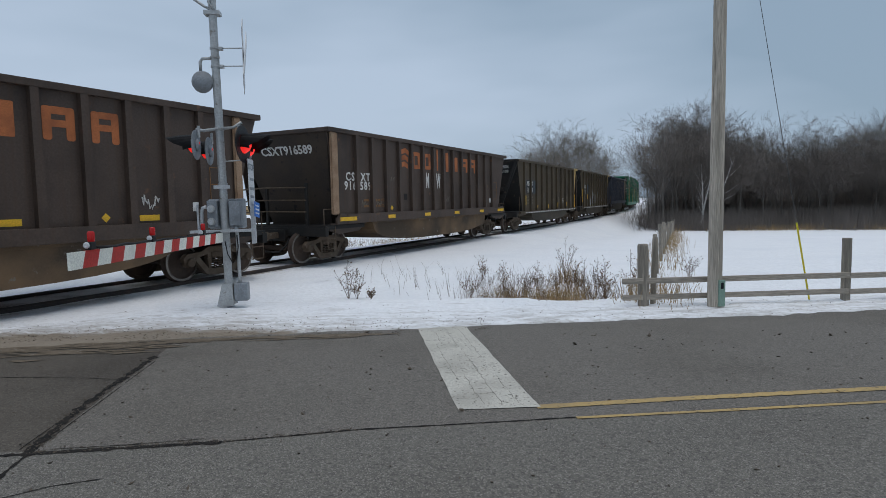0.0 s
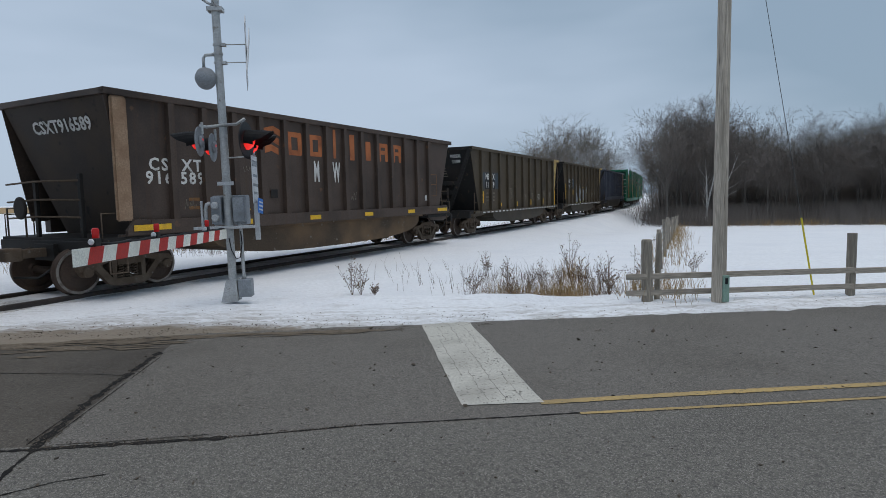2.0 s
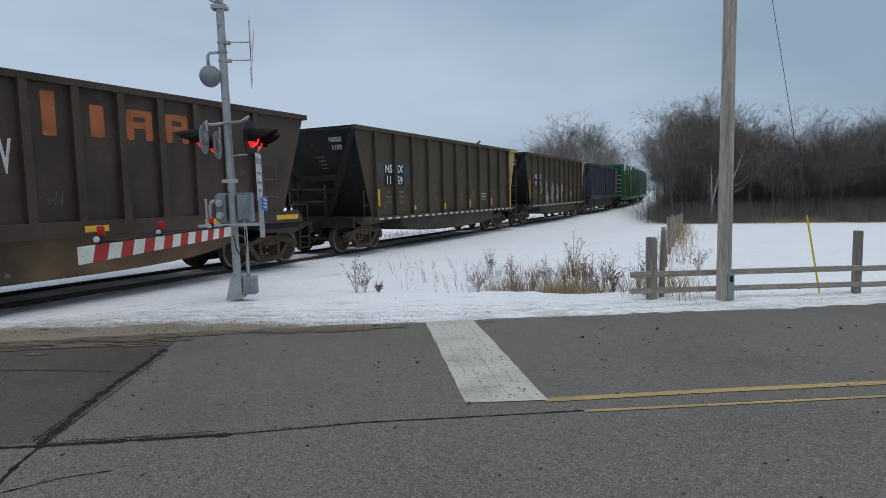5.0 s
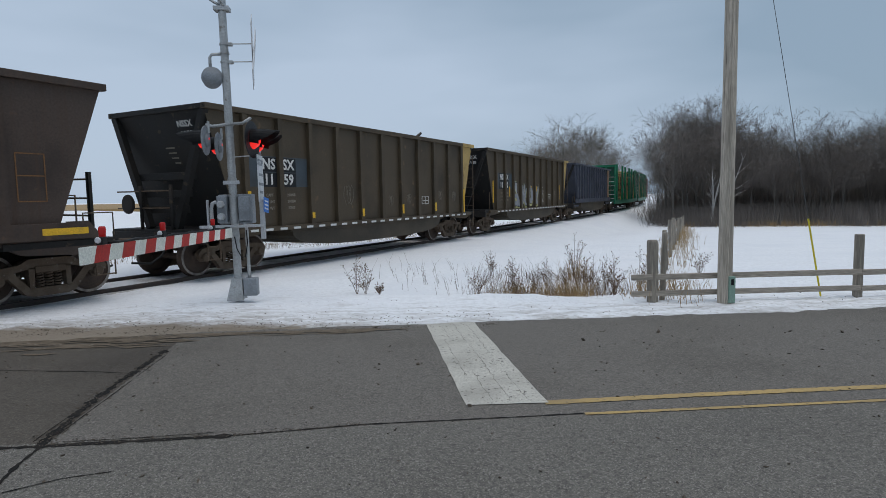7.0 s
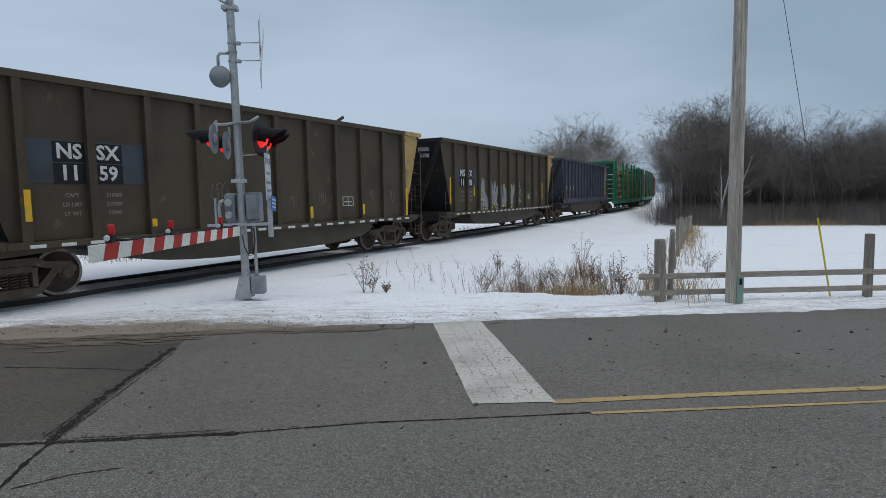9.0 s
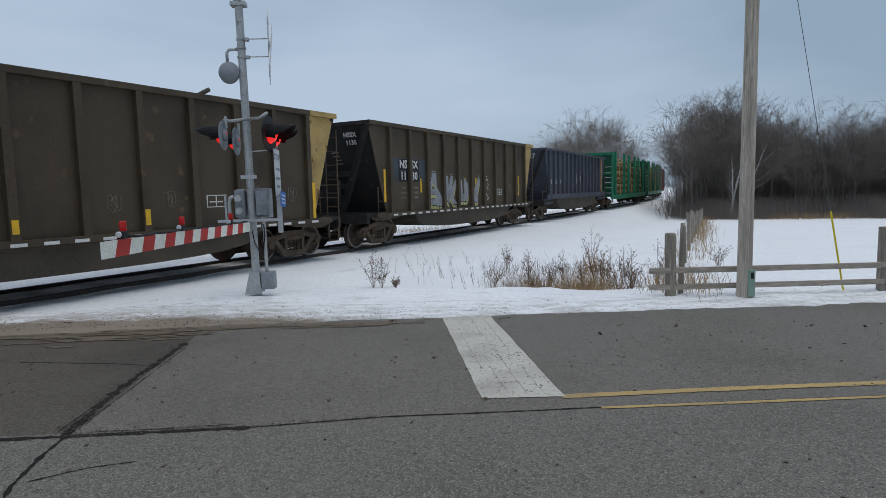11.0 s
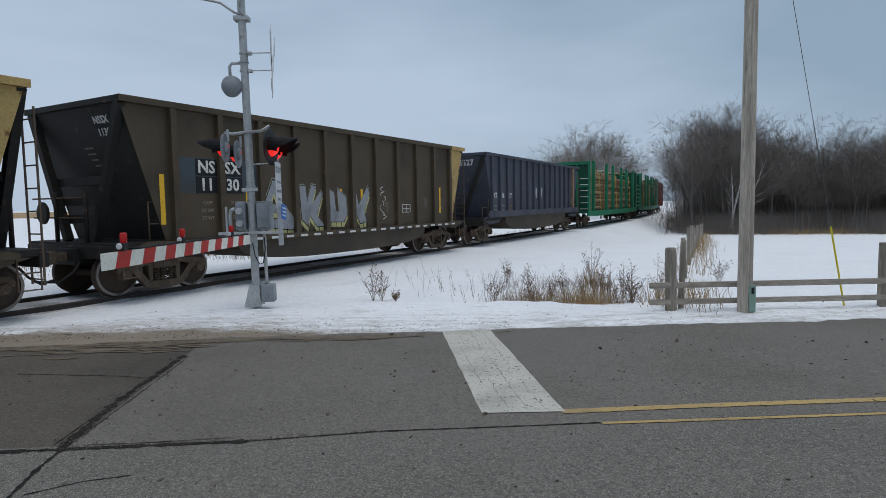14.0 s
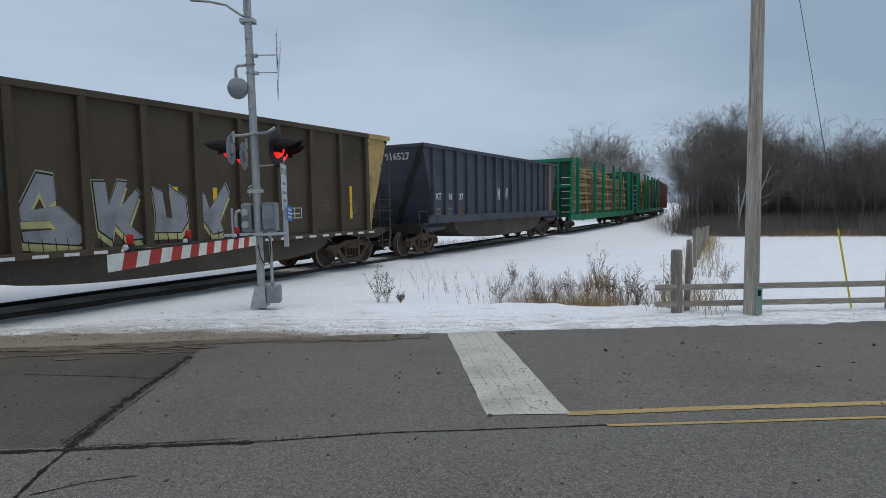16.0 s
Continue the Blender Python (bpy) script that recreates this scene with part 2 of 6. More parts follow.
GREY_BOX = mat("grey_cast_housing", (0.25, 0.27, 0.29), rough=0.55, second=(0.17, 0.18, 0.19), amount=0.5, scale=4, fine=50)
BLACK_HOOD = mat("black_hood", (0.014, 0.014, 0.015), rough=0.5, second=(0.03, 0.03, 0.03), amount=0.4, scale=5)
LENS_RED = glow("lit_red_lens", (0.75, 0.02, 0.015), 0.85)
LENS_DIM = glow("faint_red_lens", (0.35, 0.01, 0.01), 0.35)
LAMP_RED = glow("lit_red_lamp", (0.3, 0.012, 0.012), 0.25)
GATE_WHITE = mat("gate_white_sheeting", (0.8, 0.8, 0.72), rough=0.5, second=(0.68, 0.67, 0.6), amount=0.4, scale=4, bump=0.05)
GATE_RED = mat("gate_red_sheeting", (0.5, 0.03, 0.022), rough=0.5, second=(0.38, 0.03, 0.025), amount=0.4, scale=4, bump=0.05)
SIGN_WHITE = mat("sign_white", (0.6, 0.61, 0.62), rough=0.5, second=(0.45, 0.46, 0.46), amount=0.4, scale=4, bump=0)
SIGN_BLUE = mat("sign_blue", (0.03, 0.16, 0.5), rough=0.5, bump=0)
RUBBER = mat("black_cable", (0.015, 0.015, 0.015), rough=0.6, bump=0)
CONCRETE = mat("concrete", (0.33, 0.32, 0.3), rough=0.9, second=(0.24, 0.23, 0.21), amount=0.5, scale=4, fine=40)
POLE_WOOD = mat("weathered_pole_wood", (0.47, 0.415, 0.345), rough=0.9, second=(0.29, 0.255, 0.21), amount=0.5, scale=2.2, fine=14, var=0.32, stretch=(6, 6, 0.35), bump=0.5, third=(0.12, 0.1, 0.08), third_scale=3.0, third_amount=0.2)
FENCE_WOOD = mat("weathered_fence_wood", (0.36, 0.315, 0.26), rough=0.9, second=(0.19, 0.17, 0.145), amount=0.5, scale=2.5, fine=16, var=0.3, stretch=(0.4, 5, 5), bump=0.5, shift=True)
POST_WOOD = mat("weathered_post_wood", (0.32, 0.28, 0.23), rough=0.88, second=(0.16, 0.145, 0.12), amount=0.5, scale=2.5, fine=16, var=0.3, stretch=(5, 5, 0.4), bump=0.5, shift=True)
TAG_GREEN = mat("green_plastic", (0.22, 0.33, 0.27), rough=0.5, bump=0)
GUARD_YELLOW = mat("yellow_guard_plastic", (0.72, 0.6, 0.04), rough=0.5, bump=0)
WIRE = mat("steel_wire", (0.12, 0.12, 0.12), rough=0.5, metal=0.6, bump=0)
TWIG = mat("winter_twigs", (0.175, 0.153, 0.137), rough=0.95, second=(0.11, 0.097, 0.087), amount=0.5, scale=0.5, bump=0, shift=True)
TWIG_PALE = mat("pale_winter_twigs", (0.17, 0.15, 0.13), rough=0.95, second=(0.26, 0.23, 0.2), amount=0.5, scale=0.5, bump=0, shift=True)
BRUSH = mat("grey_brown_brush", (0.22, 0.19, 0.168), rough=0.95, second=(0.15, 0.13, 0.112), amount=0.5, scale=0.3, bump=0)
TRUNK = mat("grey_bark", (0.16, 0.145, 0.13), rough=0.95, second=(0.09, 0.08, 0.072), amount=0.5, scale=1.5, fine=12, stretch=(3, 3, 0.6), bump=0.5, shift=True)
BIRCH = mat("birch_bark", (0.55, 0.53, 0.5), rough=0.85, second=(0.3, 0.28, 0.26), amount=0.5, scale=2, third=(0.05, 0.045, 0.04), third_scale=7, third_amount=0.3, stretch=(1, 1, 4))
STRAW = mat("dry_straw", (0.36, 0.245, 0.12), rough=0.9, second=(0.22, 0.145, 0.075), amount=0.5, scale=6, bump=0)
STALK = mat("dead_weed_stalk", (0.13, 0.085, 0.055), rough=0.9, second=(0.08, 0.055, 0.04), amount=0.5, scale=6, bump=0)
MUD = mat("frozen_road_mud", (0.15, 0.12, 0.088), rough=0.9, second=(0.1, 0.08, 0.058), amount=0.5, scale=7, fine=50, var=0.3, third=(0.28, 0.25, 0.21), third_scale=22, third_amount=0.25)
STONE = mat("road_grit", (0.11, 0.09, 0.07), rough=0.95, second=(0.05, 0.045, 0.04), amount=0.5, scale=20)


def snow_material():
    """Snow: white with soft relief, sandy brown where the plough threw road grit."""
    m = mat("snow", (0.81, 0.825, 0.845), rough=0.75, second=(0.76, 0.78, 0.81), amount=0.5, scale=0.6, fine=12, var=0.06, bump=1.0, spec=0.2)
    n, l = m.node_tree.nodes, m.node_tree.links
    b = n["Principled BSDF"]
    old = b.inputs["Base Color"].links[0].from_socket
    at = n.new("ShaderNodeAttribute")
    at.attribute_name = "dirt"
    no = n.new("ShaderNodeTexNoise")
    no.inputs["Scale"].default_value, no.inputs["Detail"].default_value = 3.2, 9
    mp = n.new("ShaderNodeMapping")
    mp.inputs["Scale"].default_value = (0.45, 2.2, 1)
    mp.inputs["Rotation"].default_value = (0, 0, radians(-5.4))
    co = n.new("ShaderNodeTexCoord")
    l.new(co.outputs["Object"], mp.inputs[0])
    l.new(mp.outputs[0], no.inputs["Vector"])
    ad = n.new("ShaderNodeMath")
    ad.operation = "ADD"
    l.new(at.outputs["Fac"], ad.inputs[0])
    l.new(no.outputs[0], ad.inputs[1])
    r = n.new("ShaderNodeMapRange")
    r.inputs[1].default_value, r.inputs[2].default_value = 0.66, 1.25
    l.new(ad.outputs[0], r.inputs[0])
    mx = n.new("ShaderNodeMix")
    mx.data_type = "RGBA"
    mx.inputs[7].default_value = (0.2, 0.165, 0.125, 1)
    l.new(old, mx.inputs[6])
    l.new(r.outputs[0], mx.inputs[0])
    sp = n.new("ShaderNodeTexNoise")
    sp.inputs["Scale"].default_value, sp.inputs["Detail"].default_value = 17, 6
    st = n.new("ShaderNodeMapping")
    st.inputs["Scale"].default_value = (0.7, 1.6, 1)
    l.new(co.outputs["Object"], st.inputs[0])
    l.new(st.outputs[0], sp.inputs["Vector"])
    sm = n.new("ShaderNodeMath")
    sm.operation = "MULTIPLY_ADD"
    sm.inputs[1].default_value = 0.42
    l.new(at.outputs["Fac"], sm.inputs[0])
    l.new(sp.outputs[0], sm.inputs[2])
    sr = n.new("ShaderNodeMapRange")
    sr.inputs[1].default_value, sr.inputs[2].default_value, sr.inputs[4].default_value = 0.66, 0.88, 0.8
    l.new(sm.outputs[0], sr.inputs[0])
    m4 = n.new("ShaderNodeMix")
    m4.data_type = "RGBA"
    m4.inputs[7].default_value = (0.26, 0.22, 0.175, 1)
    l.new(mx.outputs[2], m4.inputs[6])
    l.new(sr.outputs[0], m4.inputs[0])
    l.new(m4.outputs[2], b.inputs["Base Color"])
    bp = [x for x in n if x.type == "BUMP"][0]
    bp.inputs["Distance"].default_value = 0.035
    return m


SNOW = snow_material()


# ---- building helpers ----
def part(name, bm, material, parent, label="", smooth=False):
    """Links a bmesh as one mesh object under a thing or a part."""
    me = bpy.data.meshes.new(name)
    bm.normal_update()
    bm.to_mesh(me)
    bm.free()
    if smooth:
        me.shade_smooth()
    me.materials.append(material)
    ob = new(name, me)
    ob.parent = parent
    return tagged(ob, label)


def again(ob, m, parent=None):
    """Another object on the same mesh."""
    c = new(ob.name.split(".")[0], ob.data)
    c.parent = parent or ob.parent
    c.matrix_basis = m
    return tagged(c, ob.get("label", ""))


def thing(name, label, category, group="", kind="", m=None):
    ob = new(name)
    ob.empty_display_size = 0.2
    if m is not None:
        ob.matrix_basis = m
    return tagged(ob, label, category, group, kind)


def box(bm, x0, x1, y0, y1, z0, z1, bev=0.0):
    v = [bm.verts.new(p) for p in ((x0, y0, z0), (x1, y0, z0), (x1, y1, z0), (x0, y1, z0), (x0, y0, z1), (x1, y0, z1), (x1, y1, z1), (x0, y1, z1))]
    fs = [bm.faces.new([v[i] for i in f]) for f in ((3, 2, 1, 0), (4, 5, 6, 7), (0, 1, 5, 4), (1, 2, 6, 5), (2, 3, 7, 6), (3, 0, 4, 7))]
    if bev:
        es = list({e for f in fs for e in f.edges})
        bmesh.ops.bevel(bm, geom=es, offset=bev, segments=2, affect="EDGES", profile=0.5)
    return bm


def prism(bm, pts, lo, hi, axis="y"):
    """Extrudes an outline: (x, z) along y, (y, z) along x, or (x, y) along z."""
    def place(a, b, c):
        return {"y": (a, c, b), "x": (c, a, b), "z": (a, b, c)}[axis]
    a = [bm.verts.new(place(p, q, lo)) for p, q in pts]
    b = [bm.verts.new(place(p, q, hi)) for p, q in pts]
    k = len(pts)
    fs = [bm.faces.new(a), bm.faces.new(b[::-1])]
    fs += [bm.faces.new((a[i], b[i], b[(i + 1) % k], a[(i + 1) % k])) for i in range(k)]
    bmesh.ops.recalc_face_normals(bm, faces=fs)
    return bm


def tube(bm, pts, r, n=8, r2=None, caps=True):
    pts = [Vector(p) for p in pts]
    r2 = r if r2 is None else r2
    rings = []
    for i, p in enumerate(pts):
        d = (pts[min(i + 1, len(pts) - 1)] - pts[max(i - 1, 0)]).normalized()
        a = d.orthogonal().normalized() if i == 0 else (rings_a - d * rings_a.dot(d)).normalized()
        rings_a = a
        b = d.cross(a)
        rr = r + (r2 - r) * i / (len(pts) - 1)
        rings.append([bm.verts.new(p + (a * math.cos(2 * math.pi * k / n) + b * math.sin(2 * math.pi * k / n)) * rr) for k in range(n)])
    for g, h in zip(rings, rings[1:]):
        for k in range(n):
            bm.faces.new((g[k], g[(k + 1) % n], h[(k + 1) % n], h[k]))
    if caps:
        bm.faces.new(rings[0][::-1])
        bm.faces.new(rings[-1])
    return bm


def lathe(bm, profile, m=None, n=24):
    """Turns (radius, height) round z, then places it by m."""
    rings = []
    for r, h in profile:
        rings.append([bm.verts.new((r * math.cos(2 * math.pi * k / n), r * math.sin(2 * math.pi * k / n), h)) for k in range(n)] if r > 1e-6 else [bm.verts.new((0, 0, h))])
    for g, h in zip(rings, rings[1:]):
        for k in range(n):
            q = [g[k % len(g)], g[(k + 1) % len(g)], h[(k + 1) % len(h)], h[k % len(h)]]
            q = list(dict.fromkeys(q))
            if len(q) > 2:
                bm.faces.new(q)
    if m is not None:
        bmesh.ops.transform(bm, matrix=m, verts=[v for g in rings for v in g])
    return bm


def B():
    return bmesh.new()


def lettering(name, words, size, material, parent, m, label="", spread=1.0):
    """Words in the built-in font, standing in x and z and read from -y."""
    cu = bpy.data.curves.new(name, "FONT")
    cu.body, cu.size, cu.extrude, cu.align_x, cu.align_y, cu.space_character = words, size, 0.002, "CENTER", "CENTER", spread
    cu.resolution_u = 2
    cu.offset = size * 0.026
    tmp = bpy.data.objects.new(name, cu)
    scene.collection.objects.link(tmp)
    me = bpy.data.meshes.new_from_object(tmp.evaluated_get(bpy.context.evaluated_depsgraph_get()))
    bpy.data.objects.remove(tmp)
    me.materials.clear()
    me.materials.append(material)
    me.transform(pose(0, 0, 0, 90, 0, 0))
    ob = new(name, me)
    ob.parent = parent
    ob.matrix_basis = m
    return tagged(ob, label)


def outline_plate(bm, pts, y, thick=0.004):
    return prism(bm, pts, y - thick, y, "y")


# ---- the plan ----
RAIL_Z = -0.17
AZ, TRACK_OFF, CURVE_S, CURVE_R = radians(27.84), 12.89, 10.49, 700.0
U = Vector((math.sin(AZ), math.cos(AZ), 0))
N = Vector((-math.cos(AZ), math.sin(AZ), 0))


def track(s, side=0.0, z=0.0):
    """A point at s metres along the railway, side metres to its far side."""
    e = s - CURVE_S
    if e <= 0:
        return N * (TRACK_OFF + side) + U * s + Vector((0, 0, z))
    th = e / CURVE_R
    return N * (TRACK_OFF + CURVE_R - (CURVE_R - side) * math.cos(th)) + U * (CURVE_S + (CURVE_R - side) * math.sin(th)) + Vector((0, 0, z))


def track_coords(x, y):
    """Along and across the railway, for a point of the plan."""
    n, u = x * N.x + y * N.y, x * U.x + y * U.y
    if u <= CURVE_S:
        return u, n - TRACK_OFF
    dx, dn = u - CURVE_S, TRACK_OFF + CURVE_R - n
    return CURVE_S + CURVE_R * math.atan2(dx, dn), CURVE_R - math.hypot(dx, dn)


ROAD_A = radians(5.4)
RE = Vector((math.cos(ROAD_A), math.sin(ROAD_A), 0))
RQ = Vector((-math.sin(ROAD_A), math.cos(ROAD_A), 0))


def road(e, q, z=0.0):
    return RE * e + RQ * q + Vector((0, 0, z))


def road_z(q):
    return -0.012 * abs(q - 4.3)


def smooth(a, b, x):
    t = min(1.0, max(0.0, (x - a) / (b - a)))
    return t * t * (3 - 2 * t)


def ground_z(x, y):
    e, q = x * RE.x + y * RE.y, x * RQ.x + y * RQ.y
    s, c = track_coords(x, y)
    # open snow, falling away from the road
    base = -0.02 - 1.15 * smooth(10, 62, q) * smooth(-30, 5, e + 0.35 * q) - 0.35 * smooth(9, 40, q)
    base += 0.10 * (noise.noise((x * 0.08, y * 0.08, 3.1))) * smooth(9, 20, q) + 0.025 * noise.noise((x * 0.5, y * 0.5, 1.7)) * smooth(8, 10, q)
    # shallow ditch by the fence
    base -= 0.30 * math.exp(-((e - 3.0) / 3.2) ** 2 - ((q - 11.2) / 1.3) ** 2)
    # ploughed ridge
    base += 0.10 * math.exp(-((q - 9.6 - 0.25 * noise.noise((e * 0.4, 2.2, 0))) / 0.55) ** 2) * smooth(-2.5, 0, e) * (1 - smooth(1.8, 3.2, e))
    # railway bank
    a = abs(c)
    bank = RAIL_Z - 0.115
    base = bank + (base - bank) * smooth(1.5, 5.0, a) - 0.14 * (1 - smooth(0.70, 0.86, a))
    # verge stays above the carriageway
    if 7.0 < q < 9.8:
        base += max(0.0, -0.012 - base) * (1 - smooth(8.3, 9.8, q))
    # road bed
    if q < 7.95:
        edge = 7.66 + 0.10 * noise.noise((e * 0.55, 4.4, 0)) + 0.05 * noise.noise((e * 2.3, 9.4, 0)) - 0.30 * (1 - smooth(-5.0, -0.8, e))
        k = smooth(edge - 0.12, edge + 0.35, q)
        base = -0.16 + (base + 0.16) * k + 0.03 * k * (1 - k) * 4
    if q < 0.9:
        base = -0.02 - 0.10 * smooth(0.0, 0.9, q)
    if q < -6:
        base -= 0.02 * (-6 - q) ** 0.7
    return base


def spaced(lo_far, lo, hi, hi_far, step):
    a = list(np.arange(lo, hi + 1e-6, step))
    g = step
    x = hi
    up = []
    while x < hi_far:
        g *= 1.09
        x += g
        up.append(x)
    g, x, down = step, lo, []
    while x > lo_far:
        g *= 1.09
        x -= g
        down.append(x)
    return down[::-1] + a + up


# ---- ground, road, railway bed ----
def dirt_at(x, y):
    """How much road grit lies in the snow: most by the carriageway and near the crossing."""
    e, q = x * RE.x + y * RE.y, x * RQ.x + y * RQ.y
    w = 1 - smooth(-3.5, 0.2, e)
    near = abs(track_coords(x, y)[1])
    return (0.34 + 0.5 * w) * (1 - smooth(7.5, 7.85 + 0.6 * w, q)) + (0.26 + 0.05 * w) * (1 - smooth(7.8, 10.0, q)) + 0.12 * w * (1 - smooth(9.0, 13.5, q)) + 0.10 * (1 - smooth(0.9, 2.4, near))


def shown_ground_z(x, y):
    """The ground sheet, dropped where the finer snow shoulders of the railway cover it."""
    s, c = track_coords(x, y)
    z = ground_z(x, y)
    q = x * RQ.x + y * RQ.y
    return z - 0.3 * (1 - smooth(4.0, 5.4, abs(c))) * smooth(13.0, 14.2, q) if -25 < s < 150 else z


def build_shoulders():
    for sd in (-1, 1):
        cs = [0.70, 0.80, 0.86, 0.95, 1.1, 1.3, 1.6, 2.0, 2.5, 3.1, 3.8, 4.6, 5.4, 6.2, 7.0]
        ss = [-14 + 0.3 * i for i in range(190)] + [43 + 1.2 * i for i in range(92)]
        verts, faces, dirt, keep = [], [], [], []
        for s in ss:
            for c in cs:
                p = track(s, sd * c)
                z = ground_z(p.x, p.y)
                if c < 5:
                    z += 0.015 * noise.noise((s * 1.9, c * 2.1, 1)) + 0.01 * noise.noise((s * 5, c * 5, 2))
                z -= 0.02 if 6 < c < 6.5 else (0.35 if c > 6.5 else 0.0)
                verts.append((p.x, p.y, z))
                q = p.x * RQ.x + p.y * RQ.y
                dirt.append(dirt_at(p.x, p.y))
                keep.append(q > 12.6)
        w = len(cs)
        for j in range(len(ss) - 1):
            for i in range(w - 1):
                a = j * w + i
                f = (a, a + 1, a + 1 + w, a + w)
                if not all(keep[v] for v in f):
                    continue
                faces.append(f if sd > 0 else f[::-1])
        me = bpy.data.meshes.new("ground")
        me.from_pydata(verts, [], faces)
        me.attributes.new("dirt", "FLOAT", "POINT").data.foreach_set("value", dirt)
        me.shade_smooth()
        me.materials.append(SNOW)
        tagged(new("ground", me), "snow shoulder sloping up to the rails", "ground", kind="structure")


def build_ground():
    es = spaced(-2600, -10.0, 11.0, 2600, 0.16)
    qs = spaced(-2600, 7.2, 14.0, 2600, 0.12)
    verts, faces, dirt = [], [], []
    for q in qs:
        for e in es:
            p = road(e, q)
            z = shown_ground_z(p.x, p.y) if abs(e) < 900 and abs(q) < 900 else -3.0
            if 7.2 < q < 15 and -12 < e < 12:
                k = 1 - smooth(9.6, 11.5, q)
                z += (0.01 + 0.02 * k) * noise.noise((p.x * 3.2, p.y * 5, 0)) + (0.006 + 0.014 * k) * noise.noise((p.x * 9, p.y * 11, 2)) + 0.02 * max(0, noise.noise((p.x * 2.2, p.y * 2.2, 7)))
            verts.append((p.x, p.y, z))
            d = dirt_at(p.x, p.y)
            dirt.append(d if q > 0 else 0.0)
    w = len(es)
    for j in range(len(qs) - 1):
        for i in range(w - 1):
            a = j * w + i
            faces.append((a, a + 1, a + 1 + w, a + w))
    me = bpy.data.meshes.new("ground")
    me.from_pydata(verts, [], faces)
    me.attributes.new("dirt", "FLOAT", "POINT").data.foreach_set("value", dirt)
    me.shade_smooth()
    me.materials.append(SNOW)
    tagged(new("ground", me), "snow-covered field with a dirty ploughed verge", "ground", kind="structure")


def strip(bm, quads):
    for q in quads:
        bm.faces.new([bm.verts.new(p) for p in q])


def build_road():
    rd = thing("road", "two-lane asphalt road with worn markings", "road", kind="structure")

    def lane(name, q0, q1, e0, e1, material, label, lift=0.0):
        bm = B()
        n = 12
        rows = [q0 + (q1 - q0) * k / 6 for k in range(7)]
        g = []
        for q in rows:
            f0, f1 = (v - 0.24 * (q - 4.18) / 4.12 if v == -2.42 else v for v in (e0, e1))
            g.append([bm.verts.new(road(f0 + (f1 - f0) * i / n, q, road_z(q) + lift)) for i in range(n + 1)])
        for a, b in zip(g, g[1:]):
            for i in range(n):
                bm.faces.new((a[i], a[i + 1], b[i + 1], b[i]))
        return part(name, bm, material, rd, label)

    lane("lane", 0.7, 4.18, -160, 260, ASPHALT_NEAR, "coarse pale grey asphalt lane")
    lane("lane", 4.18, 8.3, -2.42, 260, ASPHALT_FAR, "smoother dark grey asphalt lane")
    lane("lane", 4.18, 8.3, -160, -2.42, ASPHALT_PATCH, "dark damp asphalt patch by the crossing")

    def ribbon(name, pts, width, material, label, jit=0.3, lift=0.004, seed=1):
        rnd = random.Random(seed)
        bm = B()
        left, right = [], []
        dense = []
        for (a, b), (c, d) in zip(pts, pts[1:]):
            k = max(2, int(math.hypot(c - a, d - b) / (0.03 if abs(c) < 10 else 0.3)))
            dense += [(a + (c - a) * i / k, b + (d - b) * i / k) for i in range(k)]
        dense.append(pts[-1])
        for i, (x, y) in enumerate(dense):
            x2, y2 = dense[min(i + 1, len(dense) - 1)]
            x1, y1 = dense[max(i - 1, 0)]
            t = Vector((x2 - x1, y2 - y1, 0)).normalized()
            nn = Vector((-t.y, t.x, 0))
            wob = 0.4 * width * jit * noise.noise((i * 0.09, seed, 0)) if jit > 0.2 else 0.0
            w = width * (1 + jit * 1.6 * noise.noise((i * 0.31, seed + 5, 0)) + jit * rnd.uniform(-0.5, 0.5)) / 2
            q = x * RQ.x + y * RQ.y
            p = Vector((x, y, road_z(q) + lift)) + nn * wob
            left.append(bm.verts.new(p + nn * max(min(0.004, width * 0.4), w)))
            right.append(bm.verts.new(p - nn * max(min(0.004, width * 0.4), w)))
        for i in range(len(dense) - 1):
            bm.faces.new((right[i], right[i + 1], left[i + 1], left[i]))
        return part(name, bm, material, rd, label)

    # markings
    bm = B()
    c0, c1, c2, c3 = (0.11, 4.57), (0.77, 4.60), (0.31, 7.86), (-0.33, 7.80)
    n = 14
    g = []
    for i in range(n + 1):
        f = i / n
        a = (c0[0] + (c3[0] - c0[0]) * f, c0[1] + (c3[1] - c0[1]) * f)
        b = (c1[0] + (c2[0] - c1[0]) * f, c1[1] + (c2[1] - c1[1]) * f)
        row = []
        for k in range(5):
            x, y = a[0] + (b[0] - a[0]) * k / 4, a[1] + (b[1] - a[1]) * k / 4
            if k in (0, 4):
                x += random.uniform(-0.008, 0.008)
            row.append(bm.verts.new((x, y, road_z(x * RQ.x + y * RQ.y) + 0.005)))
        g.append(row)
    for a, b in zip(g, g[1:]):
        for k in range(4):
            bm.faces.new((a[k], a[k + 1], b[k + 1], b[k]))
    part("stop_line", bm, PAINT_WHITE, rd, "worn white stop line, cracked")
    for pts, w in (([(0.74, 4.60), (1.9, 4.73), (3.72, 4.89), (40, 8.32)], 0.09), ([(1.0, 4.345), (2.23, 4.45), (3.47, 4.56), (40, 8.02)], 0.045)):
        ribbon("yellow_line", pts, w, PAINT_YELLOW, "worn yellow centre line", jit=0.12, lift=0.0045, seed=int(w * 100))
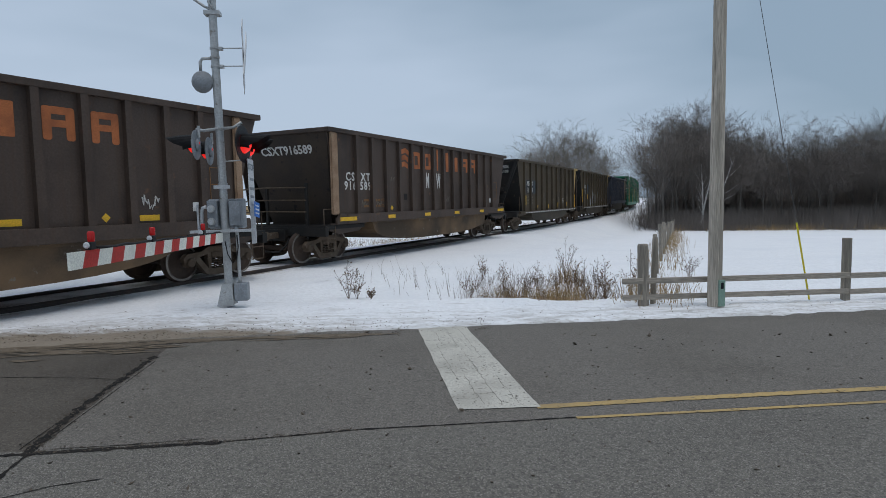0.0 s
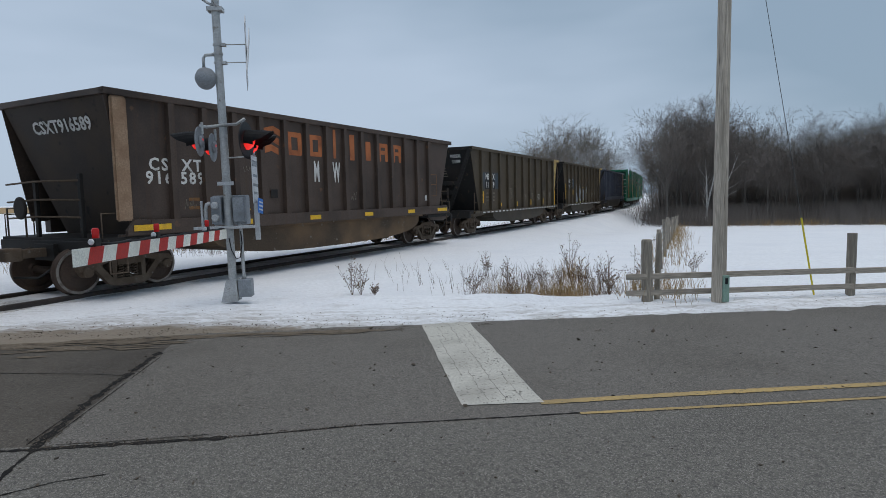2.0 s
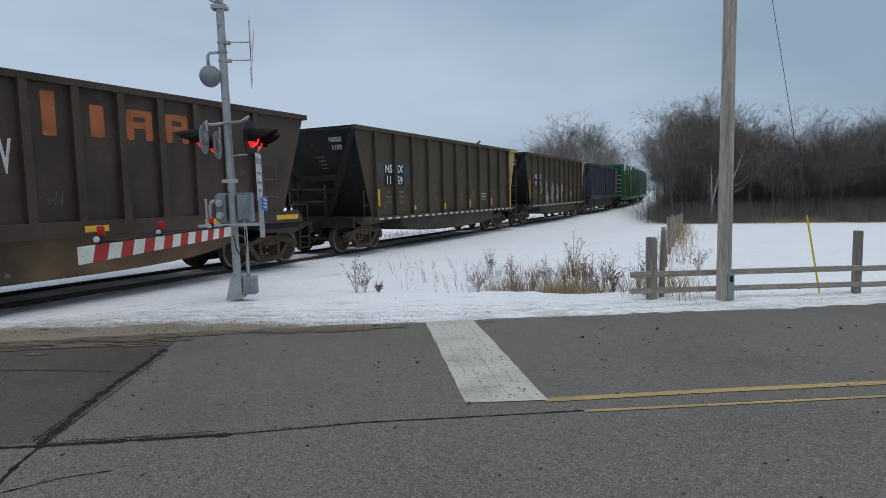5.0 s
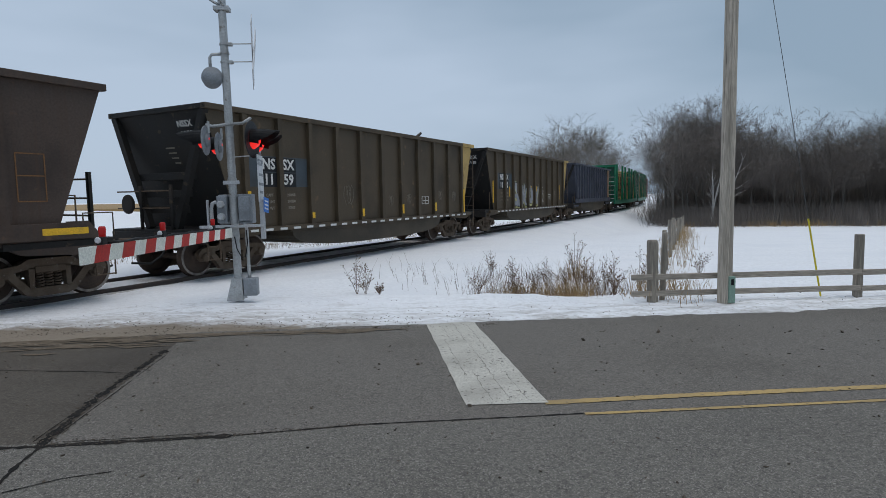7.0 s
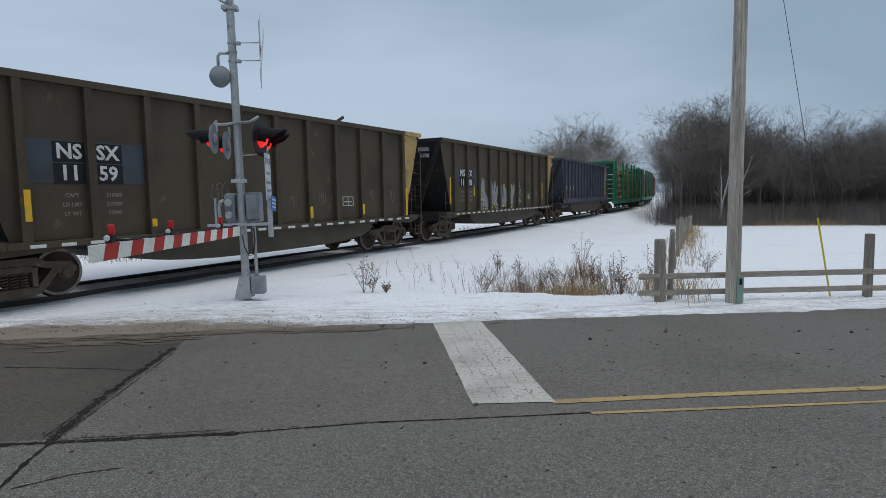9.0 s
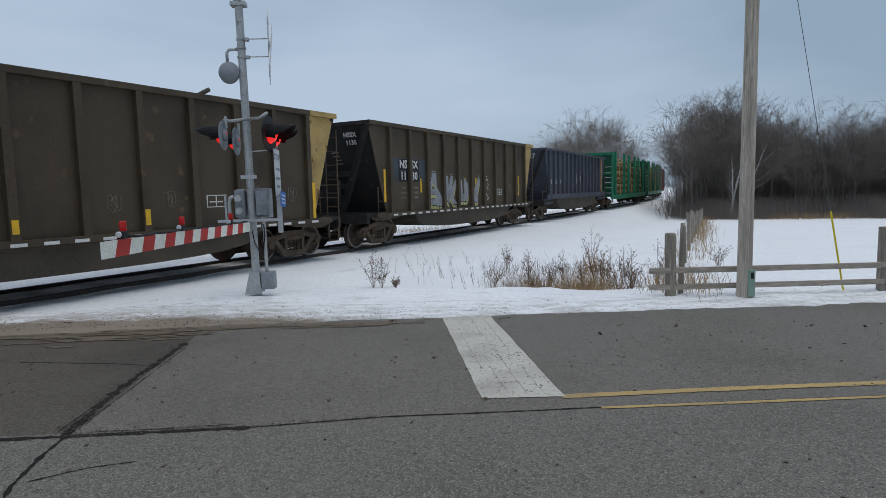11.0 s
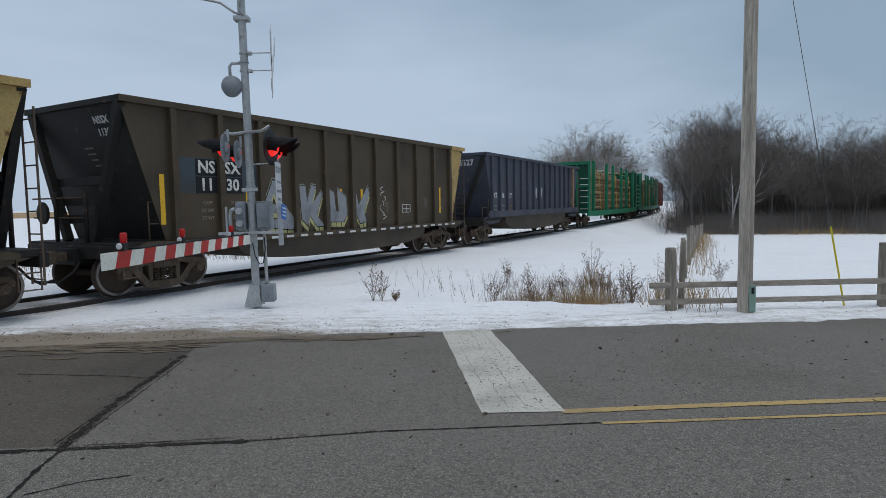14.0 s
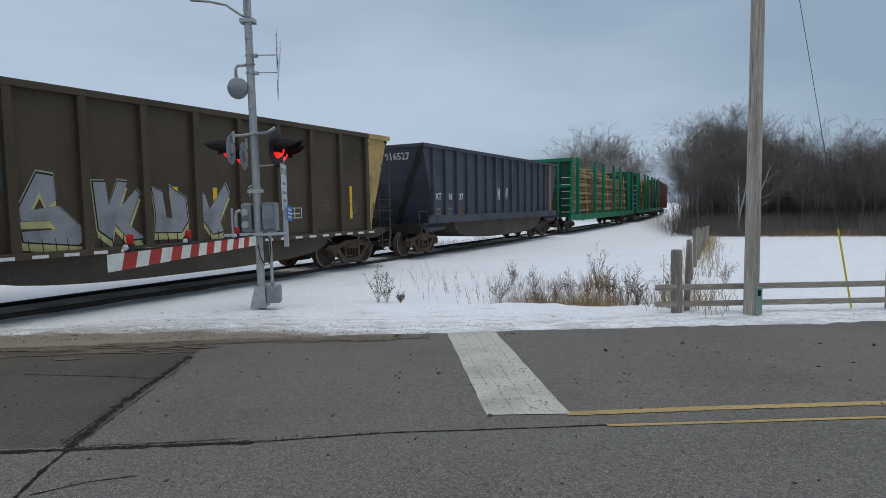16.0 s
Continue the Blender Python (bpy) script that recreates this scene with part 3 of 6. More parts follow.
    # cracks through the white paint and the worn strip across it
    def on_stop(u, v):
        a = (c0[0] + (c3[0] - c0[0]) * v, c0[1] + (c3[1] - c0[1]) * v)
        b = (c1[0] + (c2[0] - c1[0]) * v, c1[1] + (c2[1] - c1[1]) * v)
        return (a[0] + (b[0] - a[0]) * u, a[1] + (b[1] - a[1]) * u)

    rc = random.Random(21)
    for u, v0, v1 in ((0.2, 0.25, 0.7), (0.34, 0.03, 0.3), (0.57, 0.02, 0.62), (0.55, 0.66, 0.97), (0.78, 0.03, 0.28), (0.8, 0.5, 0.95), (0.3, 0.7, 0.93)):
        k = int((v1 - v0) * 34) + 2
        ribbon("paint_crack", [on_stop(u + rc.uniform(-0.018, 0.018), v0 + (v1 - v0) * i / k) for i in range(k + 1)], 0.0045, PAINT_DIRT, "fine crack in the paint", 0.9, 0.0072, int(u * 90 + v0 * 40))
    for v, u0, u1 in ((0.12, 0.3, 0.62), (0.2, 0.5, 0.85), (0.5, 0.05, 0.6), (0.08, 0.05, 0.3)):
        ribbon("paint_crack", [on_stop(u0 + (u1 - u0) * i / 6, v + rc.uniform(-0.006, 0.006)) for i in range(7)], 0.0045, PAINT_DIRT, "fine crack in the paint", 0.9, 0.0072, int(v * 70 + 3))
    chips = B()
    for _ in range(260):
        u, v = rc.uniform(0, 1), rc.choice((rc.gauss(0.37, 0.03), rc.gauss(0.37, 0.03), rc.gauss(0.72, 0.025), rc.uniform(0, 0.12), rc.uniform(0, 1)))
        if not 0.01 < v < 0.98:
            continue
        x, y = on_stop(u, v)
        r = rc.uniform(0.003, 0.009)
        z = road_z(x * RQ.x + y * RQ.y) + 0.0068
        turn = rc.uniform(0, 6.28)
        chips.faces.new([chips.verts.new((x + r * rc.uniform(0.7, 2.2) * math.cos(turn + t), y + r * rc.uniform(0.7, 1.1) * math.sin(turn + t), z)) for t in (0, 1.1, 2.3, 3.3, 4.4, 5.4)])
    part("paint_chips", chips, PAINT_DIRT, rd, "spots where the white paint has worn away")
    # sealed joints and cracks
    ribbon("crack", [(-12, 2.9), (-2.8, 3.88), (-1.55, 4.02)], 0.05, TAR, "tar-filled joint", 0.6, 0.003, 3)
    ribbon("crack", [(-1.55, 4.02), (-0.62, 4.2), (0.47, 4.3), (1.0, 4.36), (4, 4.63), (40, 8.1)], 0.016, TAR, "open joint between the lanes", 0.6, 0.003, 4)
    ribbon("crack", [(-2.80, 3.86), (-3.0, 4.75), (-3.1, 5.6), (-3.22, 6.55)], 0.062, TAR, "wide tar-filled crack", 0.9, 0.0035, 5)
    ribbon("crack", [(-2.80, 3.9), (-2.76, 3.6), (-2.66, 3.2), (-2.4, 2.6)], 0.026, TAR, "tar-filled crack", 0.8, 0.0035, 6)
    ribbon("crack", [(-2.6, 3.25), (-2.35, 3.42), (-2.1, 3.5)], 0.01, TAR, "thin tar smear", 0.7, 0.004, 7)
    for k, (dx, lo, hi) in enumerate(((0.05, 4.1, 5.4), (-0.06, 3.95, 4.6), (0.045, 5.5, 6.3))):
        ribbon("crack", [(-2.84 - 0.13 * (q - 3.9) + dx, q) for q in (lo, (lo + hi) / 2, hi)], 0.009, TAR, "thin crack beside the sealed one", 0.9, 0.0035, 31 + k)
    ribbon("crack", [(-2.7, 3.95), (-2.2, 4.0), (-1.7, 4.08)], 0.008, TAR, "thin crack beside the sealed joint", 0.9, 0.0035, 36)
    ribbon("crack", [(-3.05, 5.6), (-3.5, 5.7), (-4.6, 5.8)], 0.012, TAR, "thin crack", 0.7, 0.0035, 8)
    rs = random.Random(17)
    mud = B()
    for _ in range(380):
        e0 = rs.uniform(-11, -0.6)
        q0 = 7.62 - abs(rs.gauss(0, 0.24)) * (1.0 if e0 < -3 else 0.45)
        ln, w = rs.uniform(0.15, 0.9), rs.uniform(0.012, 0.05)
        k = 8
        up, down = [], []
        for i in range(k + 1):
            e, q = e0 + ln * i / k, q0 + 0.05 * noise.noise((e0 + i * 0.3, q0 * 9, 0))
            h = w * math.sin(math.pi * (0.04 + 0.92 * i / k)) * rs.uniform(0.5, 1.2)
            lift = road_z(q) + 0.006 + 0.004 * rs.random()
            up.append(mud.verts.new(road(e, q + h, lift)))
            down.append(mud.verts.new(road(e, q - h, lift)))
        for i in range(k):
            mud.faces.new((down[i], down[i + 1], up[i + 1], up[i]))
    tagged(part("mud_streaks", mud, MUD, rd, "brown mud smeared along the road's edge"), kind="stuff")
    rnd = random.Random(4)
    # grit, clods and bark scraps
    bm = B()
    spots = [(0.58 * 0 - 0.33, 5.78, 0.028), (-0.72, 5.82, 0.018), (-0.75, 5.7, 0.014), (1.52, 6.7, 0.03), (2.5, 7.05, 0.03), (0.14, 4.55, 0.02), (-0.98, 7.56, 0.03), (4.05, 7.0, 0.02), (4.6, 6.9, 0.03)]
    spots += [(rnd.uniform(-5, 7), rnd.uniform(3.0, 7.7), rnd.choice((0.004, 0.005, 0.006, 0.008, 0.012))) for _ in range(700)]
    for _ in range(420):
        e, q = rnd.uniform(-9, 8), 7.75 + abs(rnd.gauss(0, 0.9))
        p = road(e, q)
        spots.append((p.x, p.y, rnd.choice((0.003, 0.004, 0.005, 0.007, 0.01))))
    # crumbled edges of the wide cracks
    for (xa, ya), (xb, yb), wd, cnt in (((-2.80, 3.86), (-3.0, 4.75), 0.05, 260), ((-3.0, 4.75), (-3.22, 6.55), 0.045, 330), ((-2.8, 3.88), (-1.55, 4.02), 0.05, 330), ((-1.55, 4.02), (-0.62, 4.2), 0.03, 150), ((-12, 2.9), (-2.8, 3.88), 0.05, 300)):
        for _ in range(cnt):
            f = rnd.random()
            spots.append((xa + (xb - xa) * f + rnd.gauss(0, wd), ya + (yb - ya) * f + abs(rnd.gauss(0, wd)) - 0.01, rnd.choice((0.003, 0.004, 0.005, 0.007))))
    # frozen brown crumbs along the road's edge
    for _ in range(2600):
        e = rnd.uniform(-10, 1.5)
        q = 7.55 + abs(rnd.gauss(0, 0.4))
        p = road(e, q)
        spots.append((p.x, p.y, rnd.choice((0.003, 0.004, 0.006, 0.009))))
    for x, y, r in spots:
        q = x * RQ.x + y * RQ.y
        z = road_z(q) if q < 7.7 else ground_z(x, y)
        m = Matrix.Translation((x, y, z + r * 0.35)) @ pose(0, 0, 0, rnd.uniform(0, 40), rnd.uniform(0, 40), rnd.uniform(0, 360)) @ Matrix.Diagonal((r * rnd.uniform(0.8, 2.2), r, r * 0.6, 1))
        c = [bm.verts.new(m @ Vector(d)) for d in ((1, 0, 0), (0.2, 1, 0.2), (-1, 0.1, 0), (-0.1, -1, 0.1), (0.1, 0, 1), (0, 0.1, -1))]
        for i in range(4):
            bm.faces.new((c[i], c[(i + 1) % 4], c[4]))
            bm.faces.new((c[(i + 1) % 4], c[i], c[5]))
    gp = part("road_grit", bm, STONE, None)
    tagged(gp, "scattered clods, grit and bark scraps on asphalt", "debris", kind="stuff")


def build_railway():
    rw = thing("railway_track", "single railway track on snowy ballast", "railway track", kind="structure")
    ss = [-70 + 2.5 * i for i in range(107)]
    bm = B()
    prof = [(-1.5, -0.4), (-0.95, -0.14), (-0.8, -0.11), (-0.7, -0.075), (0, -0.06), (0.7, -0.075), (0.8, -0.11), (0.95, -0.14), (1.5, -0.4)]
    fine = [-20 + 0.5 * i for i in range(180)] + [70 + 2.5 * i for i in range(52)]
    rows = [[bm.verts.new(track(s, c, RAIL_Z + h + 0.02 * noise.noise((s * 1.1, c * 2, 0)))) for c, h in prof] for s in fine]
    for a, b in zip(rows, rows[1:]):
        for k in range(len(prof) - 1):
            bm.faces.new((a[k], b[k], b[k + 1], a[k + 1]))
    part("ballast", bm, BALLAST, rw, "grey ballast with blown snow")
    for side in (-0.755, 0.755):
        bm = B()
        p = [(-0.07, -0.165), (0.07, -0.165), (0.07, -0.15), (0.012, -0.13), (0.012, -0.045), (0.036, -0.035), (0.036, -0.004), (0.03, 0), (-0.03, 0), (-0.036, -0.004), (-0.036, -0.035), (-0.012, -0.045), (-0.012, -0.13), (-0.07, -0.15)]
        rr = [[bm.verts.new(track(s, side + a, RAIL_Z + h)) for a, h in p] for s in ss]
        for a, b in zip(rr, rr[1:]):
            for k in range(len(p)):
                bm.faces.new((a[k], a[(k + 1) % len(p)], b[(k + 1) % len(p)], b[k]))
        bm.faces.new(rr[0])
        bm.faces.new(rr[-1][::-1])
        bmesh.ops.recalc_face_normals(bm, faces=bm.faces)
        part("rail", bm, RAIL, rw, "rusty steel rail")
    first = None
    for i in range(150):
        s = -6 + 0.52 * i
        p, d = track(s, 0, RAIL_Z - 0.165), track(s + 0.5) - track(s)
        m = Matrix.Translation(p) @ pose(0, 0, 0, 0, 0, math.degrees(math.atan2(d.y, d.x)))
        if first is None:
            first = part("tie", box(B(), -0.11, 0.11, -1.3, 1.3, -0.18, 0.0, 0.012), TIE, rw, "weathered wooden tie")
            first.matrix_basis = m
        else:
            again(first, m)


# ---- rolling stock: x runs back along the train, -y is the near side, z = 0 on the rail ----
def make_truck(car, x, tall=1.0):
    tr = new("truck")
    tr.parent = car
    tr.matrix_basis = pose(x, 0, 0)
    tagged(tr, "dirty cast-steel truck with coil springs")
    first = None
    for sd in (-1, 1):
        y0, y1 = (-1.12, -0.98) if sd < 0 else (0.98, 1.12)
        if first is None:
            bm = B()
            prism(bm, [(-1.08, 0.56), (-0.98, 0.66), (-0.55, 0.70), (-0.36, 0.80), (0.36, 0.80), (0.55, 0.70), (0.98, 0.66), (1.08, 0.56), (1.06, 0.47), (0.74, 0.47), (0.66, 0.56), (0.40, 0.62), (-0.40, 0.62), (-0.66, 0.56), (-0.74, 0.47), (-1.06, 0.47)], y0, y1)
            prism(bm, [(-0.74, 0.50), (-0.64, 0.58), (-0.36, 0.26), (0.36, 0.26), (0.64, 0.58), (0.74, 0.50), (0.44, 0.14), (0.30, 0.10), (-0.30, 0.10), (-0.44, 0.14)], y0, y1)
            for sx in (-1, 1):
                prism(bm, [(sx * 0.37, 0.24), (sx * 0.29, 0.24), (sx * 0.27, 0.64), (sx * 0.38, 0.64)], y0, y1)
            box(bm, -0.27, 0.27, y0 - 0.02, y1, 0.54, 0.66, 0.01)
            first = part("side_frame", bm, BOGIE, tr)
        else:
            again(first, pose(0, 2.1, 0), tr)
    for sx in (-0.16, 0.0, 0.16):
        bm = B()
        pts = [(sx + 0.062 * math.cos(a * 0.9), -1.05 + 0.062 * math.sin(a * 0.9), 0.26 + 0.28 * a / 36) for a in range(37)]
        tube(bm, pts, 0.017, 5)
        part("spring", bm, BOGIE, tr, smooth=True)
    for sx in (-0.89, 0.89):
        bm = lathe(B(), [(0, -0.02), (0.085, -0.02), (0.105, 0.0), (0.105, 0.10), (0.12, 0.12), (0.12, 0.2), (0, 0.2)], pose(sx, -1.16, 0.457, -90, 0, 0), 16)
        part("bearing", bm, BOGIE, tr, smooth=False)
    part("bolster", box(B(), -0.2, 0.2, -1.0, 1.0, 0.5, 0.72, 0.03), BOGIE, tr)
    bm = B()
    for sx in (-1, 1):
        box(bm, sx * 0.36 - 0.05, sx * 0.36 + 0.05, -0.9, 0.9, 0.3, 0.42, 0.01)
        box(bm, sx * 0.42 - 0.03, sx * 0.42 + 0.03, -0.84, -0.66, 0.28, 0.62, 0.01)
        box(bm, sx * 0.42 - 0.03, sx * 0.42 + 0.03, 0.66, 0.84, 0.28, 0.62, 0.01)
    part("brake_beam", bm, BOGIE, tr)
    out = []
    for sx in (-0.89, 0.89):
        ax = part("wheelset", lathe(B(), [(0, -1.05), (0.075, -1.05), (0.075, 1.05), (0, 1.05)], pose(0, 0, 0, 90, 0, 0), 12), WHEEL, tr, "steel wheelset")
        ax.matrix_basis = pose(sx, 0, 0.457)
        for sd in (-1, 1):
            prof = [(0, 0.085), (0.09, 0.085), (0.115, 0.06), (0.14, 0.03), (0.34, 0.015), (0.385, 0.045), (0.395, 0.065), (0.45, 0.062), (0.457, 0.05), (0.459, -0.045), (0.47, -0.06), (0.483, -0.072), (0.475, -0.085), (0.39, -0.08), (0.37, -0.03), (0.14, -0.02), (0.1, -0.06), (0, -0.06)]
            wh = part("wheel", lathe(B(), prof, pose(0, sd * 0.765, 0, 90 if sd < 0 else -90, 0, 0), 36), WHEEL, ax, "brown steel wheel")
            if sd < 0:
                box_rim = lathe(B(), [(0.398, 0.066), (0.452, 0.0635)], pose(0, -0.765, 0, 90, 0, 0), 36)
                part("rim_face", box_rim, TREAD, ax, "worn bright rim face")
        out.append(ax)
    return out


def bent_rail(pts, r, car, material, name="handrail", label=""):
    return part(name, tube(B(), pts, r, 6), material, car, label, smooth=True)


def make_gondola(label, paint, style, half=7.2, ribs=14, xs=5.9, W=1.75, tub_paint=None, post_paint=None, rear_post=False, x_first=None):
    """A bathtub gondola whose ends slope in towards the foot. style: 'logo', 'panel' or 'slate'."""
    car = thing("gondola_car", label, "railway gondola", "train cars")
    TOP = 4.03
    SILL0, SILL1 = (1.17, 1.46) if style != "panel" else (1.0, 1.12)
    tub_paint = tub_paint or TUB_BROWN
    foot = half - 0.95
    truck = 5.95 if style == "panel" else 6.5
    wheels = []

    def slab(name, x0, x1, y0, y1, z0, z1, material, bev=0.01, label=""):
        return part(name, box(B(), min(x0, x1), max(x0, x1), min(y0, y1), max(y0, y1), z0, z1, bev), material, car, label)

    for sd in (-1, 1):
        y = sd * (W - 0.12)
        front = half - 0.5 if style == "logo" else foot
        bm = prism(B(), [(-front, SILL1 - 0.02), (foot, SILL1 - 0.02), (half - 0.05, TOP - 0.05), (-half + 0.05, TOP - 0.05)], min(y, y - sd * 0.02), max(y, y - sd * 0.02))
        part("side_sheet", bm, paint, car)
        slab("top_chord", -half, half, y - sd * 0.04, sd * W, TOP - 0.13, TOP, paint, 0.012)
        slab("side_sill", -foot - 0.1, foot + 0.1, sd * W, sd * (W - 0.22), SILL0, SILL1, paint)
    # ribs: hat section, wider at the foot
    rib = None
    gap = 2 * xs / (ribs - 1)
    for sd in (-1, 1):
        for i in range(ribs):
            x = (-xs if x_first is None else x_first) + gap * i
            if rib is None:
                bm = B()
                w0, w1, dep0, dep1 = 0.085, 0.075, 0.118, 0.108
                lo, hi = SILL1 - 0.03, TOP - 0.1
                a = [(-w0, -W + 0.12, lo), (-w0 * 0.94, -W + 0.12 - dep0, lo), (w0 * 0.94, -W + 0.12 - dep0, lo), (w0, -W + 0.12, lo)]
                b = [(-w1, -W + 0.12, hi), (-w1 * 0.94, -W + 0.12 - dep1, hi), (w1 * 0.94, -W + 0.12 - dep1, hi), (w1, -W + 0.12, hi)]
                va, vb = [bm.verts.new(p) for p in a], [bm.verts.new(p) for p in b]
                for k in range(4):
                    bm.faces.new((va[k], va[(k + 1) % 4], vb[(k + 1) % 4], vb[k]))
                bm.faces.new(va[::-1])
                bm.faces.new(vb)
                bmesh.ops.recalc_face_normals(bm, faces=bm.faces)
                rib = part("rib", bm, paint, car)
                rib.matrix_basis = pose(x, 0, 0)
            else:
                again(rib, pose(x, 0, 0) if sd < 0 else pose(x, 0, 0, 0, 0, 180))
    # end plates of the near side
    ys = -W + 0.12
    if style == "panel":
        bm = prism(B(), [(xs + 0.05, SILL1), (foot - 0.02, SILL1), (half - 0.06, TOP - 0.13), (xs + 0.05, TOP - 0.13)], ys - 0.012, ys - 0.004)
        part("end_plate", bm, YELLOW_POST, car, "faded yellow sloping end plate")
        slab("end_post", xs - 0.05, xs + 0.16, ys, ys - 0.1, SILL1, TOP - 0.12, YELLOW_POST, 0.012, "faded yellow end post")
        slab("end_chord_cap", xs + 0.1, half + 0.004, -W - 0.004, -W + 0.05, TOP - 0.135, TOP + 0.004, YELLOW_POST, 0.01, "faded yellow rim end")
    elif post_paint:
        for sx in (-1, 1) if rear_post else (-1,):
            w = 0.17 if sx < 0 else 0.12
            xc = sx * (half - 0.32 if sx < 0 else half - 0.75)
            bm = prism(B(), [(xc - w, SILL1), (xc + w, SILL1), (xc + w, TOP - 0.13), (xc - w, TOP - 0.13)], ys - 0.09, ys - 0.003)
            bmesh.ops.bevel(bm, geom=bm.edges[:], offset=0.03, segments=2, affect="EDGES")
            part("end_post", bm, post_paint, car, "rust-stained buff end post")
    # sloped ends
    for sx in (-1, 1):
        wi = W - 0.14
        if style == "logo":
            # a sheet that narrows to the draft sill, with a folded gusset at either corner
            bm = B()
            for dx in (0.0, -0.03):
                a = [bm.verts.new((sx * (half - 0.07 + dx), y, TOP - 0.05)) for y in (-wi, wi)]
                b = [bm.verts.new((sx * (foot + dx), y, 1.15)) for y in (-1.2, 1.2)]
                c = [bm.verts.new((sx * (foot - 0.75 + dx), y, 1.15)) for y in (-wi, wi)]
                bm.faces.new((a[0], a[1], b[1], b[0]))
                bm.faces.new((a[0], b[0], c[0]))
                bm.faces.new((a[1], c[1], b[1]))
            bmesh.ops.recalc_face_normals(bm, faces=bm.faces)
            part("end_sheet", bm, END_BROWN, car, "dusty brown folded end sheet")
        else:
            bm = prism(B(), [(sx * (half - 0.07), TOP - 0.05), (sx * (half - 0.10), TOP - 0.05), (sx * (foot - 0.03), 1.15), (sx * foot, 1.15)], -wi, wi)
            part("end_sheet", bm, END_DARK if style != "slate" else STEEL_GREY, car, "dark sloped end sheet")
        slab("end_chord", sx * (half - 0.14), sx * half, -W + 0.003, W - 0.003, TOP - 0.126, TOP - 0.004, END_DARK if style == "panel" else paint, 0.012)
        # struts from the top corners to the draft sill, with a flat web
        for sd in (-1, 1) if style != "logo" else ():
            y0, y1 = sd * (W - 0.16), sd * 0.5
            bm = B()
            tube(bm, [(sx * (half - 0.10), y0, TOP - 0.12), (sx * (half - 0.12), y1, 1.15)], 0.11, 4)
            part("corner_strut", bm, END_DARK, car)
        if style == "panel":
            for z in (1.62, 2.0, 2.42):
                ww = 0.5 + (z - 1.15) / 2.75 * (W - 0.66)
                xx = sx * (half - 0.12 - (TOP - z) * 0.04)
                slab("end_stiffener", xx, xx - sx * 0.12, -ww, ww, z - 0.1, z + 0.08, END_DARK)
        # end platform, draft sill, coupler
        bm = B()
        box(bm, min(sx * (half - 1.9), sx * (half + 0.12)), max(sx * (half - 1.9), sx * (half + 0.12)), -W + 0.12, W - 0.12, 1.02, 1.14, 0.01)
        box(bm, min(sx * half, sx * (half + 0.16)), max(sx * half, sx * (half + 0.16)), -W + 0.1, W - 0.1, 0.82, 1.08, 0.015)
        box(bm, min(sx * (half - 2.2), sx * (half + 0.25)), max(sx * (half - 2.2), sx * (half + 0.25)), -0.34, 0.34, 0.68, 1.02, 0.01)
        part("end_platform", bm, END_DARK, car)
        bm = B()
        box(bm, min(sx * (half + 0.2), sx * (half + 0.95)), max(sx * (half + 0.2), sx * (half + 0.95)), -0.09, 0.09, 0.76, 0.94, 0.02)
        box(bm, min(sx * (half + 0.72), sx * (half + 1.05)), max(sx * (half + 0.72), sx * (half + 1.05)), -0.17, 0.17, 0.72, 0.98, 0.04)
        part("coupler", bm, BOGIE, car, "cast knuckle coupler")
        bent_rail([(sx * (half + 0.2), -0.45, 0.75), (sx * (half + 0.35), -0.46, 0.55), (sx * (half + 0.6), -0.4, 0.38), (sx * (half + 0.95), -0.2, 0.42)], 0.025, car, RUBBER, "brake_hose", "black rubber brake hose")
        # railings
        xr = sx * (half + 0.08)
        yo = W - 0.2
        for sd in (-1, 1):
            hi = 2.2 if style == "panel" else 2.1
            if style != "logo":
                bent_rail([(xr, sd * 0.55, 1.08), (xr, sd * 0.55, hi)], 0.045, car, END_DARK, "rail_post")
            bent_rail([(sx * (half - 0.62), sd * yo, 1.15), (sx * (half - 0.62), sd * yo, 1.95), (sx * (foot - 0.25), sd * yo, 1.95)], 0.018, car, BOGIE)
            if style == "panel":
                bent_rail([(sx * (half - 0.62), sd * yo, 1.5), (sx * (foot - 0.25), sd * yo, 1.5)], 0.016, car, BOGIE)
                bent_rail([(sx * (foot - 0.25), sd * yo, 1.15), (sx * (foot - 0.27), sd * yo, 2.9)], 0.035, car, END_DARK, "rail_post")
            else:
                bent_rail([(xr, sd * yo, 1.1), (xr, sd * yo, 1.62), (sx * (half - 0.5), sd * yo, 1.62), (sx * (half - 0.5), sd * yo, 1.1)], 0.016, car, BOGIE)
        if style == "logo":
            # two stout posts with three lines of handrail across the platform, and a low hoop at the far corner
            for y in (-1.05, 0.5):
                slab("rail_post", xr, xr - sx * 0.07, y - 0.05, y + 0.05, 1.08, 2.42 if y < 0 else 2.3, END_DARK, 0.008)
            for z in (1.55, 1.9, 2.28):
                bent_rail([(xr, -1.05, z), (xr, 0.5, z + 0.02), (xr, W - 0.35, z - 0.02)], 0.02, car, BOGIE)
            bent_rail([(xr, 0.9, 1.1), (xr, 0.9, 1.75), (xr, W - 0.3, 1.75), (xr, W - 0.3, 1.1)], 0.02, car, BOGIE)
        else:
            for z in (1.65, 2.06):
                bent_rail([(xr, -0.55, z), (xr, W - 0.3, z)], 0.018, car, BOGIE)
        # corner steps under the sill
        bm = B()
        x0, x1 = sx * (half - 0.35), sx * (half + 0.02)
